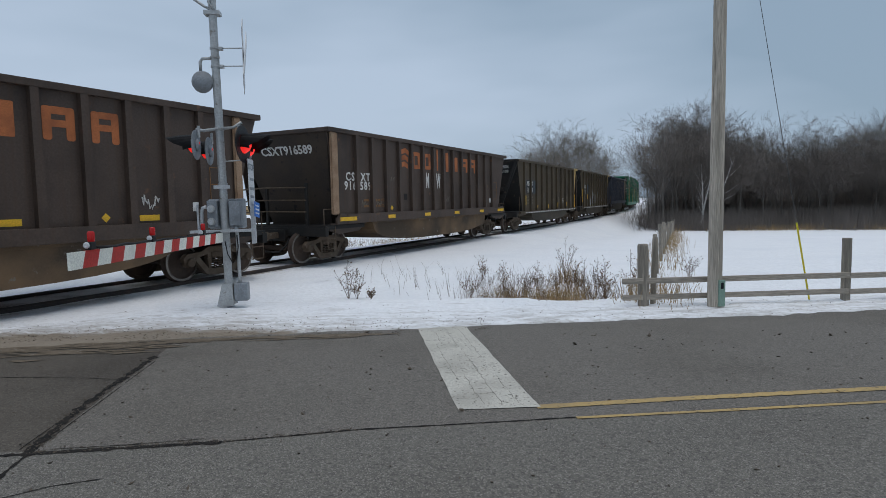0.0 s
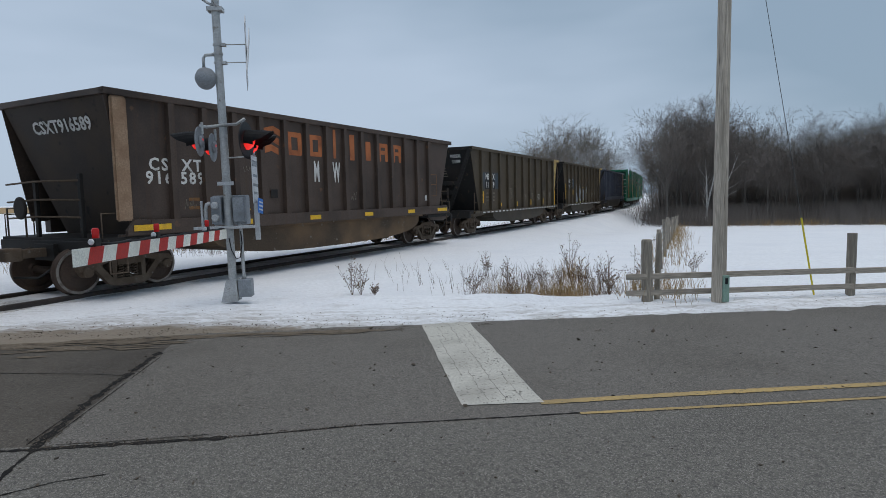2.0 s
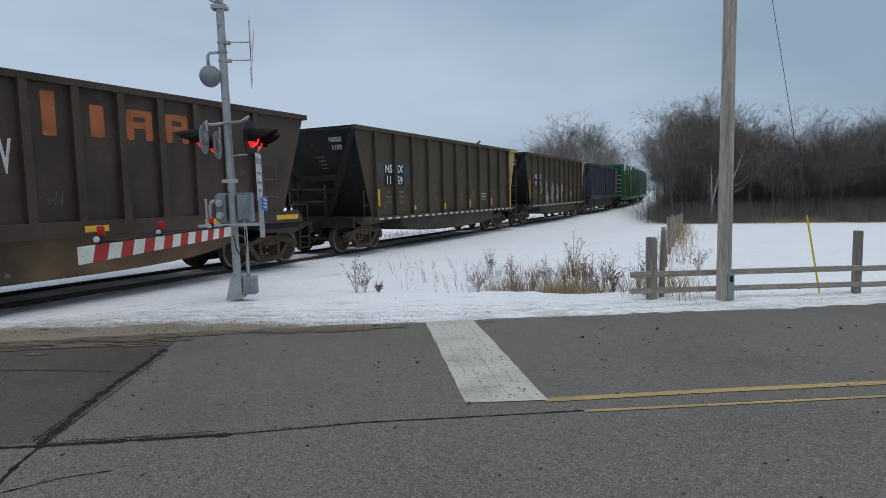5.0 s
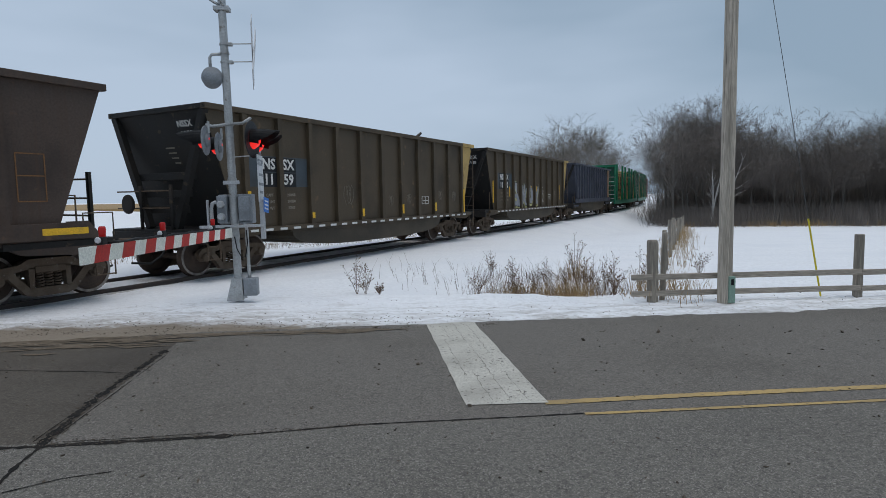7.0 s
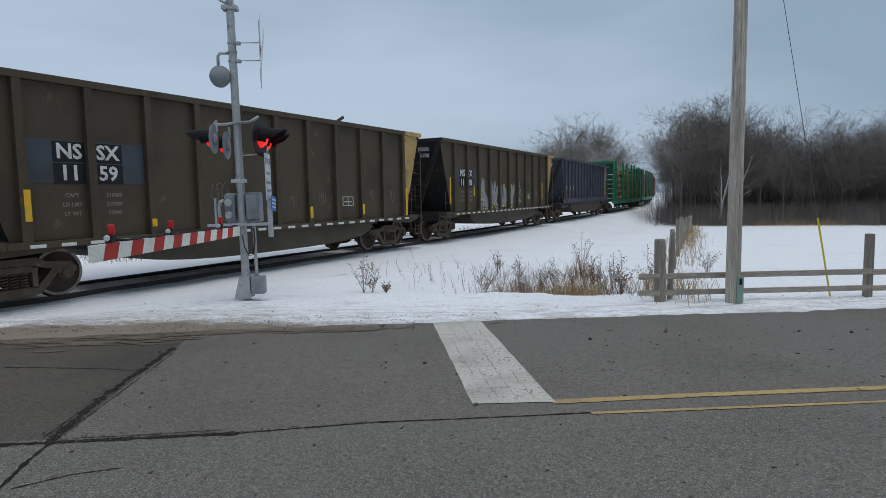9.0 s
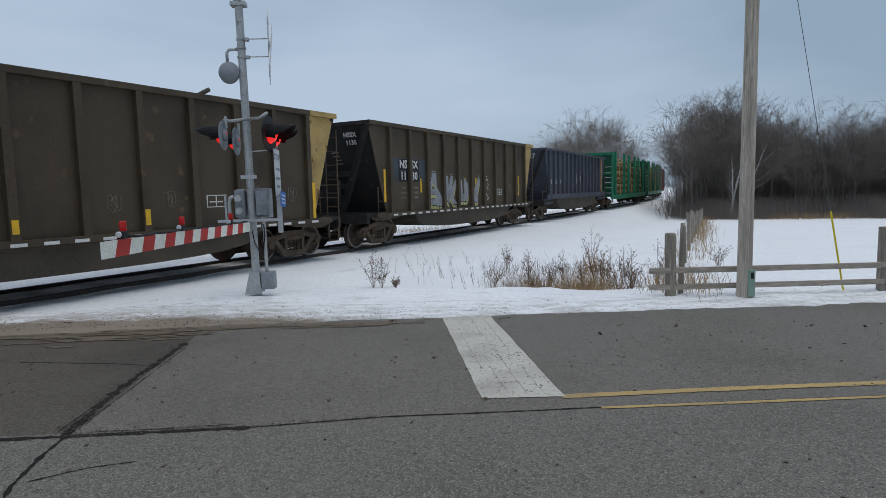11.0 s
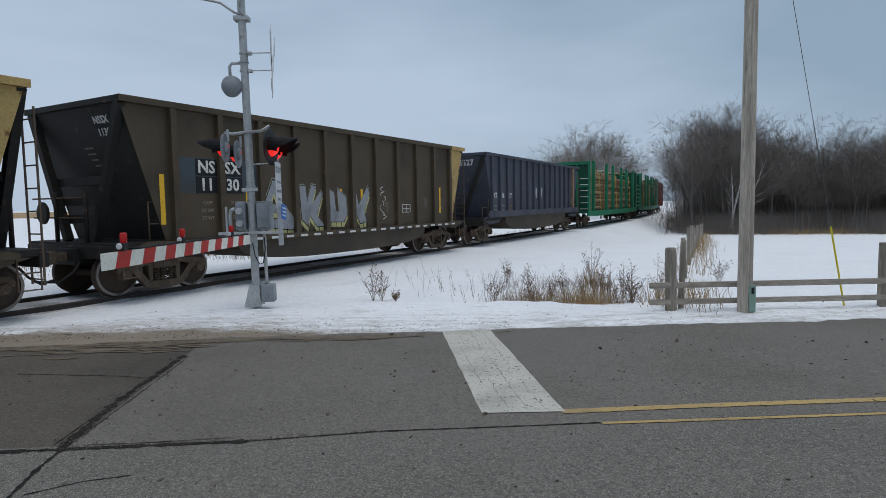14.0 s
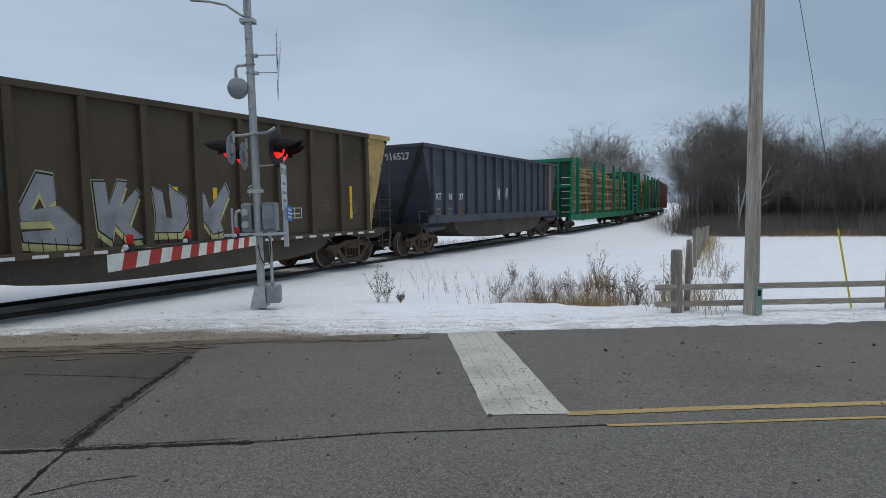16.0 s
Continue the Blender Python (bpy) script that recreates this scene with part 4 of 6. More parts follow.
        for xx in (x0, x1):
            tube(bm, [(xx, -W + 0.12, 1.1), (xx, -W + 0.12, 0.42)], 0.016, 5)
        for z in (0.44, 0.74):
            tube(bm, [(x0, -W + 0.12, z), (x1, -W + 0.12, z)], 0.014, 5)
        part("stirrup_step", bm, BOGIE, car)
        # bolster web over the truck and the jacking bracket
        part("bolster_web", prism(B(), [(sx * (half - 2.1), SILL0 + 0.02), (sx * (half - 0.3), SILL0 + 0.02), (sx * (half - 0.1), 1.0), (sx * (half - 0.6), 0.86), (sx * (half - 1.6), 0.92)], -W + 0.26, -W + 0.14), paint, car)
        part("jacking_bracket", prism(B(), [(sx * (foot + 0.08), SILL0), (sx * (foot + 0.62), SILL0), (sx * (foot + 0.62), SILL0 + 0.1), (sx * (foot + 0.45), SILL1 + 0.02), (sx * (foot + 0.08), SILL1 + 0.02)], -W + 0.10, -W + 0.02), paint, car)
    if style != "logo":
        xx, yy = half + 0.06, -W + 0.1
        bm = B()
        for dy in (0.0, 0.42):
            tube(bm, [(xx, yy + dy, 0.5), (xx, yy + dy, 3.6)], 0.02, 6)
        for k in range(8):
            tube(bm, [(xx, yy, 0.6 + 0.4 * k), (xx, yy + 0.42, 0.6 + 0.4 * k)], 0.014, 6)
        part("ladder", bm, BOGIE, car, "thin steel ladder")
    # handbrake box on the front platform's far side
    bm = lathe(B(), [(0, 0.05), (0.2, 0.05), (0.24, 0.03), (0.24, 0), (0, 0)], pose(-half - 0.1, 1.0, 1.75, 0, -90, 0), 20)
    part("brake_wheel", bm, END_DARK, car, "round handbrake wheel")
    # the hanging tub
    n = 18
    tl = truck - 1.55
    out = [(-tl, SILL0 + 0.05)]
    for i in range(n + 1):
        a = math.pi * i / n
        k = abs(math.cos(a)) ** 0.72
        out.append((-(tl - 0.1) * k * (1 if math.cos(a) > 0 else -1), SILL0 - (SILL0 - 0.43) * math.sin(a) ** 0.62))
    out.append((tl, SILL0 + 0.05))
    part("tub", prism(B(), out, -W + 0.18, W - 0.18), tub_paint, car, "dusty rounded tub between the trucks")
    slab("tub_flange", -tl - 0.05, tl + 0.05, -W + 0.1, W - 0.1, SILL0 - 0.06, SILL0 + 0.01, tub_paint, 0.008)
    for sx in (-1, 1):
        wheels += make_truck(car, sx * truck)
    return car, wheels


def plate(car, name, x, z, w, h, material, y=-1.76, label=""):
    p = part(name, box(B(), -w / 2, w / 2, -0.004, 0.0, -h / 2, h / 2), material, car, label)
    p.matrix_basis = pose(x, y, z)
    return p


def painted_block(car, x, z, w, h, material, y, kind):
    """A plain rounded block of faded paint standing for one mark, slotted where bare sheet shows through."""
    def rounded(x0, x1, z0, z1, r):
        return [(cx + r * math.cos(radians(a)), cz + r * math.sin(radians(a))) for cx, cz, a0 in ((x1 - r, z1 - r, 0), (x0 + r, z1 - r, 90), (x0 + r, z0 + r, 180), (x1 - r, z0 + r, 270)) for a in (a0, a0 + 30, a0 + 60, a0 + 90)]
    bm = B()
    hw, hh = w / 2, h / 2
    if w < 0.4:
        prism(bm, rounded(-hw * 0.7, hw * 0.7, -hh, hh, 0.03), -0.004, 0)
    else:
        t = w * 0.28
        prism(bm, rounded(-hw, -hw + t, -hh, hh, 0.05), -0.004, 0)
        prism(bm, rounded(hw - t, hw, -hh, hh, 0.05), -0.004, 0)
        bars = ((hh - t * 0.85, hh), (-hh, -hh + t * 0.85)) if kind < 2 else ((hh - t * 0.85, hh), (-t * 0.4, t * 0.4))
        for z0, z1 in bars:
            prism(bm, rounded(-hw + t * 0.8, hw - t * 0.8, z0, z1, 0.03), -0.0045, 0)
    p = part("painted_mark", bm, material, car, "faded orange painted block")
    p.matrix_basis = pose(x, y, z)
    return p


SHEET_Y = -1.633      # just proud of the near side sheet


def end_frame(half, z, y):
    """A pose on the front end sheet, reading from outside."""
    x = -(half - 0.07 - (3.98 - z) / 2.83 * 0.88)
    return Matrix.Translation((x - 0.02, y, z)) @ pose(0, 0, 0, 0, 0, -90) @ pose(0, 0, 0, 17.3, 0, 0)


def dress_logo_car(car, half, xs, ribs, tail, x_first):
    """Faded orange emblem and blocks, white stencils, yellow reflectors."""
    gap = 2 * xs / (ribs - 1)
    sy, wy = -1.783, -1.902

    def bay(i):
        return x_first + gap * (i + 0.5)
    x = bay(3)
    for k in range(3):
        p = part("emblem_bar", prism(B(), [(-0.30, -0.11), (0.05, -0.02), (0.30, -0.11), (0.30, 0.06), (0.05, 0.15), (-0.30, 0.06)], -0.004, 0), ORANGE, car, "faded orange emblem")
        p.matrix_basis = pose(x - 0.06 + 0.04 * k, sy, 3.1 + 0.24 * k)
    sizes = [(0.50, 0.62, 0), (0.48, 0.60, 0), (0.15, 0.84, 0.11), (0.30, 0.78, 0.06), (0.34, 0.60, 0), (0.50, 0.60, 0), (0.48, 0.60, 0)]
    for i, (w, h, up) in enumerate(sizes):
        painted_block(car, bay(4 + i), 3.32 + up, w * 1.15, h, ORANGE, sy, i)
    off = 0
    lettering("stencil", "M", 0.8, LETTER, car, pose(bay(5 + off) + 0.02, sy, 2.57) @ Matrix.Diagonal((0.40, 1, 1, 1)), "hand-painted white letter")
    lettering("stencil", "W", 0.8, LETTER, car, pose(bay(6 + off) + 0.06, sy, 2.57) @ Matrix.Diagonal((0.40, 1, 1, 1)), "hand-painted white letter")
    if tail:
        for xr in (-6.5, -3.9, -1.23, 1.45, 4.12, 5.9):
            plate(car, "reflector", xr, 1.57, 0.46, 0.12, REFLECT_YELLOW, sy, "yellow reflector")
    else:
        for xr, w in ((-6.45, 0.86), (-3.93, 0.46), (-1.31, 0.46), (1.32, 0.46), (4.0, 0.46), (6.4, 0.8)):
            plate(car, "reflector", xr, 1.31, w, 0.12, REFLECT_YELLOW, wy, "yellow reflector")
    for words, xt, zt in (("CS", -6.15, 2.6), ("XT", -5.31, 2.6), ("916", -6.15, 2.32), ("589", -5.31, 2.32)):
        lettering("stencil", words, 0.36, LETTER, car, pose(xt, sy, zt), "white stencil", 1.25)
    for k in range(2):
        lettering("stencil", "KG", 0.13, RUST_STENCIL, car, pose(bay(1) + 0.24, sy, 1.87 - 0.19 * k))
        for xo in (-0.2, 0.0):
            plate(car, "stencil_bar", bay(1) + xo, 1.87 - 0.19 * k, 0.15, 0.08, RUST_STENCIL, sy)
        plate(car, "stencil_bar", bay(0) + 0.12, 1.87 - 0.19 * k, 0.3, 0.07, RUST_STENCIL, sy)
    d = plate(car, "hazard_diamond", 0, 0, 0.13, 0.13, REFLECT_YELLOW, sy)
    d.matrix_basis = pose(bay(10) - 0.1 if tail else bay(2) - 0.05, sy, 1.6, 0, 45, 0)
    plate(car, "hatch_cover", bay(3), 1.98, 0.24, 0.22, END_DARK, sy - 0.02)
    bm = B()
    for a, b, c, e in ((-0.24, 0.24, 0.40, 0.42), (-0.24, 0.24, -0.42, -0.40), (-0.24, -0.22, -0.42, 0.42), (0.22, 0.24, -0.42, 0.42), (-0.24, 0.24, 0.02, 0.04)):
        box(bm, a, b, -0.004, 0, c, e)
    p = part("data_frame", bm, RUST_STENCIL, car, "thin orange stencilled frame")
    p.matrix_basis = pose(5.95, sy, 2.26)
    plate(car, "label_plate", bay(12) + 0.26, 1.78, 0.16, 0.2, REFLECT_WHITE, sy - 0.01, "small white label plate")
    rnd = random.Random(half * 7 + tail)
    for i, z in ((11, 1.86), (7, 1.9)) if tail else ((2, 2.6), (7, 1.85), (0, 1.75), (1, 1.75)):
        bm, sc = B(), 0.2 if not tail else 0.26
        pts = [(sc * (0.11 * k - 0.7), 0, sc * rnd.uniform(-0.5, 0.8)) for k in range(15)]
        tube(bm, pts, 0.007 if not tail else 0.014, 4)
        p = part("chalk_scrawl", bm, LETTER if tail else LETTER_DIM, car, "white scrawl")
        p.matrix_basis = pose(bay(i), sy, z)
    lettering("stencil", "CSXT916589", 0.37, LETTER, car, end_frame(half, 3.42, -0.1), "white stencil on the end")


def dress_panel_car(car, half, xs, ribs, digits, graffiti):
    gap = 2 * xs / (ribs - 1)

    def bay(i):
        return -xs + gap * (i + 0.5)
    a, b = digits[:2], digits[2:]
    for i, top, low in ((0, "NS", a), (1, "SX", b)):
        plate(car, "slate_panel", bay(i), 2.53, gap - 0.18, 0.78, PANEL_SLATE, SHEET_Y, "slate-blue repaint panel")
        for txt, z in ((top, 2.71), (low, 2.32)):
            xo = 0.24 if i == 0 else -0.24
            plate(car, "black_panel", bay(i) + xo, z, 0.58, 0.37, PANEL_BLACK, SHEET_Y - 0.005, "black number panel")
            lettering("stencil", txt, 0.38, LETTER, car, pose(bay(i) + xo, SHEET_Y - 0.011, z), "white stencil")
    for k, words in enumerate(("CAPT", "LD LMT", "LT WT")):
        lettering("stencil", words, 0.105, LETTER_DIM, car, pose(bay(0) + 0.25, SHEET_Y, 1.92 - 0.17 * k), "faded data stencil")
    for k, words in enumerate(("210000", "210200", "52800")):
        lettering("stencil", words, 0.105, LETTER_DIM, car, pose(bay(1) - 0.15, SHEET_Y, 1.92 - 0.17 * k), "faded data stencil")
    # dashes along the sill
    dash = None
    for i in range(24):
        m = pose(-xs + 0.15 + i * 0.52, -1.752, 1.04)
        if dash is None:
            dash = plate(car, "reflector", 0, 0, 0.26, 0.06, REFLECT_WHITE, -1.752, "white sill reflector")
            dash.matrix_basis = m
        else:
            again(dash, m)
    for x, z, h in ((-6.28, 2.0, 1.05), (-4.0, 2.0, 0.5), (-0.5, 2.05, 0.5), (0.5, 2.05, 0.5), (2.45, 1.95, 0.6), (5.3, 1.95, 0.95)) if graffiti else ((-5.97, 1.75, 0.55), (-3.6, 1.35, 0.16), (-1.2, 1.35, 0.24), (1.2, 1.4, 0.32), (3.6, 1.42, 0.32), (6.1, 1.62, 0.95)):
        plate(car, "reflector", x, z, 0.11, h, REFLECT_YELLOW, SHEET_Y if graffiti else -1.757, "yellow reflector strip")
    # small outlined data box
    bm = B()
    for q in ((-0.2, 0.2, 0.12, 0.14), (-0.2, 0.2, -0.14, -0.12), (-0.2, -0.18, -0.14, 0.14), (0.18, 0.2, -0.14, 0.14), (-0.01, 0.01, -0.14, 0.14), (-0.14, 0.14, -0.03, 0.0)):
        box(bm, q[0], q[1], -0.004, 0, q[2], q[3])
    p = part("data_frame", bm, LETTER, car)
    p.matrix_basis = pose(bay(7) - 0.02, SHEET_Y, 1.68) @ Matrix.Diagonal((1.3, 1, 1, 1))
    # chalked scrawls
    rnd = random.Random(int(digits))
    for i, (z, sc) in ((5, (1.7, 0.2)), (6, (1.75, 0.2)), (8, (1.85, 0.2)), (9, (1.8, 0.22)), (3, (1.9, 0.34))):
        bm = B()
        pts = [(0, 0, 0)]
        for k in range(16):
            aa = k * 1.1 + rnd.uniform(-0.4, 0.4)
            pts.append((sc * (0.07 * k - 0.5) + sc * 0.45 * math.cos(aa), 0, sc * 0.9 * math.sin(aa)))
        tube(bm, pts[1:], 0.008, 4)
        p = part("chalk_scrawl", bm, LETTER_DIM, car, "faint chalk scrawl")
        p.matrix_basis = pose(bay(i), SHEET_Y, z)
    for words, z in (("NSSX", 3.62), (digits, 3.38)):
        m = end_frame(half, z, -0.85)
        plate(car, "black_panel", 0, 0, 0.62, 0.22, PANEL_BLACK).matrix_basis = m
        lettering("stencil", words, 0.21, LETTER, car, m @ pose(0, -0.012, 0), "white stencil on the end")
    for k in range(4):
        plate(car, "stencil_bar", 0, 0, 0.32 - 0.04 * k, 0.035, LETTER_DIM).matrix_basis = end_frame(half, 3.1 - 0.12 * k, -0.1 - 0.04 * k)
    if graffiti:
        # blocky silver strokes, edged in black and pale yellow, with a yellow shadow below
        strokes = [
            (2, -0.02, [[(-0.45, 0.0), (-0.15, 0.62), (0.1, 0.58), (0.12, 0.15), (-0.02, 0.02), (-0.12, 0.3), (-0.28, -0.02), (0.15, 0.05), (0.66, -0.5), (0.45, -0.66), (-0.4, -0.55), (-0.42, -0.38), (0.1, -0.36), (0.02, -0.2), (-0.42, -0.2)]]),
            (3, 0.02, [[(-0.42, 0.5), (-0.2, 0.5), (-0.16, 0.05), (0.02, 0.52), (0.2, 0.5), (0.02, -0.02), (0.36, 0.36), (0.44, 0.28), (0.2, -0.32), (0.5, -0.6), (0.2, -0.62), (-0.06, -0.3), (-0.12, -0.6), (-0.36, -0.4)]]),
            (4, 0.0, [[(-0.42, 0.42), (-0.2, 0.32), (-0.14, -0.2), (0.0, -0.22), (-0.06, 0.45), (0.3, 0.2), (0.34, -0.3), (0.18, -0.52), (-0.4, -0.5), (-0.36, -0.1)]]),
            (5, -0.15, [[(-0.42, 0.24), (-0.22, 0.3), (-0.12, -0.05), (0.3, 0.52), (0.4, 0.3), (0.12, -0.25), (0.22, -0.55), (-0.05, -0.6), (-0.34, -0.2)]]),
        ]
        for i, dx, shapes in strokes:
            for pts in shapes:
                cx, cz = sum(q[0] for q in pts) / len(pts), sum(q[1] for q in pts) / len(pts)
                low = [(x, z) for x, z in pts]
                for grow, drop, material, dy in ((1.1, 0.0, SPRAY_EDGE, 0.0), (1.05, -0.13, SPRAY_YELLOW, -0.003), (1.05, 0.0, SPRAY_BLACK, -0.006), (1.0, 0.0, SPRAY_SILVER, -0.010)):
                    p = part("graffiti_patch", prism(B(), [((cx + (x - cx) * grow) * 1.06, cz + (z - cz) * grow + drop) for x, z in low], -0.003, 0), material, car, "silver and yellow spray-painted graffiti")
                    p.matrix_basis = pose(bay(i) + dx, SHEET_Y + dy, 1.86)
            for k in (-0.36, -0.14, 0.08, 0.28):
                p = part("graffiti_line", tube(B(), [(k, 0, -0.52), (k + 0.02, 0, -0.74)], 0.007, 4), SPRAY_BLACK, car, "black spray-painted line")
                p.matrix_basis = pose(bay(i) + dx, SHEET_Y - 0.012, 1.86)
        bm = B()
        for k in range(7):
            tube(bm, [(0.12 * math.sin(k * 2.1), 0, 0.15 * k - 0.5), (0.2 * math.cos(k * 1.7), 0, 0.15 * k - 0.42), (-0.1 * math.sin(k), 0, 0.15 * k - 0.36)], 0.014, 4)
        p = part("graffiti_line", bm, LETTER, car, "white spray-painted scrawl")
        p.matrix_basis = pose(bay(6) - 0.2, SHEET_Y, 1.85)


def make_log_car(label, half, loaded=True):
    """A green bulkhead flat car with stakes and logs laid lengthwise."""
    car = thing("log_car", label, "railway flat car", "train cars")
    W = 1.72
    part("deck", box(B(), -half, half, -W, W, 0.98, 1.14, 0.01), GREEN_DARK, car)
    for sd in (-1, 1):
        bm = prism(B(), [(-half, 1.14), (half, 1.14), (half, 0.82), (half - 2.6, 0.74), (-half + 2.6, 0.74), (-half, 0.82)], min(sd * W, sd * (W - 0.1)) - 0.003, max(sd * W, sd * (W - 0.1)) + 0.003)
        part("side_sill", bm, GREEN, car)
    for sx in (-1, 1):
        bm = B()
        x0 = sx * (half - 0.75)
        x1 = sx * (half - 0.15)
        prism(bm, [(x0, 1.14), (x1, 1.14), (x1, 2.2), (sx * (half - 0.45), 4.62), (x0, 4.62)], -W, -W + 0.12)
        part("bulkhead_frame", bm, GREEN, car)
        bm = prism(B(), [(x0, 1.14), (x1, 1.14), (x1, 2.2), (sx * (half - 0.45), 4.62), (x0, 4.62)], W - 0.12, W)
        part("bulkhead_frame", bm, GREEN, car)
        bm = box(B(), min(x0, x0 - sx * 0.05), max(x0, x0 - sx * 0.05), -W + 0.004, W - 0.004, 1.14, 4.6)
        part("bulkhead_plate", bm, GREEN_DARK, car)
        bm = B()
        for y in (-0.75, 0.0, 0.75):
            box(bm, min(x0, x0 + sx * 0.14), max(x0, x0 + sx * 0.14), y - 0.07, y + 0.07, 1.14, 4.5, 0.008)
        for z in (2.9, 4.5):
            box(bm, min(x0, x0 + sx * 0.17), max(x0, x0 + sx * 0.17), -W + 0.13, W - 0.13, z - 0.1, z + 0.1, 0.008)
        part("bulkhead_brace", bm, GREEN, car)
        for k in range(6):
            part("grab_iron", tube(B(), [(x1 + sx * 0.05, -1.65, 1.3 + 0.42 * k), (x1 + sx * 0.05, -1.1, 1.3 + 0.42 * k)], 0.02, 5), LETTER, car, "white grab iron")
        bm = B()
        box(bm, min(sx * (half - 1.0), sx * (half + 0.25)), max(sx * (half - 1.0), sx * (half + 0.25)), -0.3, 0.3, 0.66, 0.98, 0.01)
        box(bm, min(sx * (half + 0.2), sx * (half + 0.95)), max(sx * (half + 0.2), sx * (half + 0.95)), -0.1, 0.1, 0.76, 0.94, 0.02)
        part("draft_sill", bm, BOGIE, car)
    stake = None
    for x in (-8.7, -4.1, -1.5, 2.3, 4.9, 8.6):
        for sd in (-1, 1):
            m = pose(x, 0, 0) if sd < 0 else pose(x, 0, 0, 0, 0, 180)
            if stake is None:
                bm = prism(B(), [(-0.14, 1.14), (0.14, 1.14), (0.11, 4.7), (-0.11, 4.7)], -W, -W + 0.2)
                stake = part("stake", bm, GREEN, car, "green steel stake")
                stake.matrix_basis = m
            else:
                again(stake, m)
    if loaded:
        rnd = random.Random(int(half * 10))
        log = None
        lens = [(-half + 1.0, -half / 3), (-half / 3 + 0.15, half / 3 - 0.15), (half / 3, half - 1.0)]
        for j, (a, b) in enumerate(lens):
            top = [4.2, 3.95, 3.9][j]
            z, row = 1.32, 0
            while z < top:
                for k in range(5):
                    y = -1.12 + 0.5 * k + (0.2 if row % 2 else 0)
                    if y > 1.25 or (k not in (0, 4) and z < top - 0.5):
                        continue
                    r = rnd.uniform(0.13, 0.19)
                    da, db = rnd.uniform(0, 0.25), rnd.uniform(0, 0.25)
                    bm = tube(B(), [(a + da, y, z), ((a + b) / 2, y + rnd.uniform(-0.03, 0.03), z + rnd.uniform(-0.03, 0.03)), (b - db, y, z)], r, 9, r * 0.85)
                    part("log", bm, BARK_LOG, car, smooth=False)
                z += 0.29
                row += 1
        for x in (-half * 0.62, -half * 0.02, half * 0.6):
            bm = tube(B(), [(x, -W - 0.02, 1.1), (x - 0.35, -W + 0.1, 4.0), (x - 0.3, -0.6, 4.4), (x, 0.6, 4.4), (x, W, 4.0)], 0.025, 4)
            part("tie_down_strap", bm, STRAP, car, "yellow load strap")
    wheels = []
    for sx in (-1, 1):
        wheels += make_truck(car, sx * (half - 1.9))
    return car, wheels


def make_box_car(label, half):
    car = thing("box_car", label, "railway box car", "train cars")
    part("body", box(B(), -half, half, -1.5, 1.5, 1.05, 4.5, 0.03), RED_CAR, car)
    rib = None
    for i in range(16):
        m = pose(-half + 0.2 + (2 * half - 0.4) * i / 15, 0, 0)
        if rib is None:
            rib = part("rib", box(B(), -0.05, 0.05, -1.56, -1.5, 1.1, 4.4, 0.008), RED_CAR, car)
            rib.matrix_basis = m
        else:
            again(rib, m)
    part("side_sill", box(B(), -half, half, -1.5, 1.5, 0.9, 1.05, 0.01), END_DARK, car)
    bm = B()
    for sx in (-1, 1):
        box(bm, min(sx * (half - 0.2), sx * (half + 0.95)), max(sx * (half - 0.2), sx * (half + 0.95)), -0.15, 0.15, 0.7, 0.95, 0.02)
    part("coupler", bm, BOGIE, car)
    wheels = []
    for sx in (-1, 1):
        wheels += make_truck(car, sx * (half - 1.8))
    return car, wheels


TRAIN = []     # car, its wheelsets, place along the train, half truck spacing


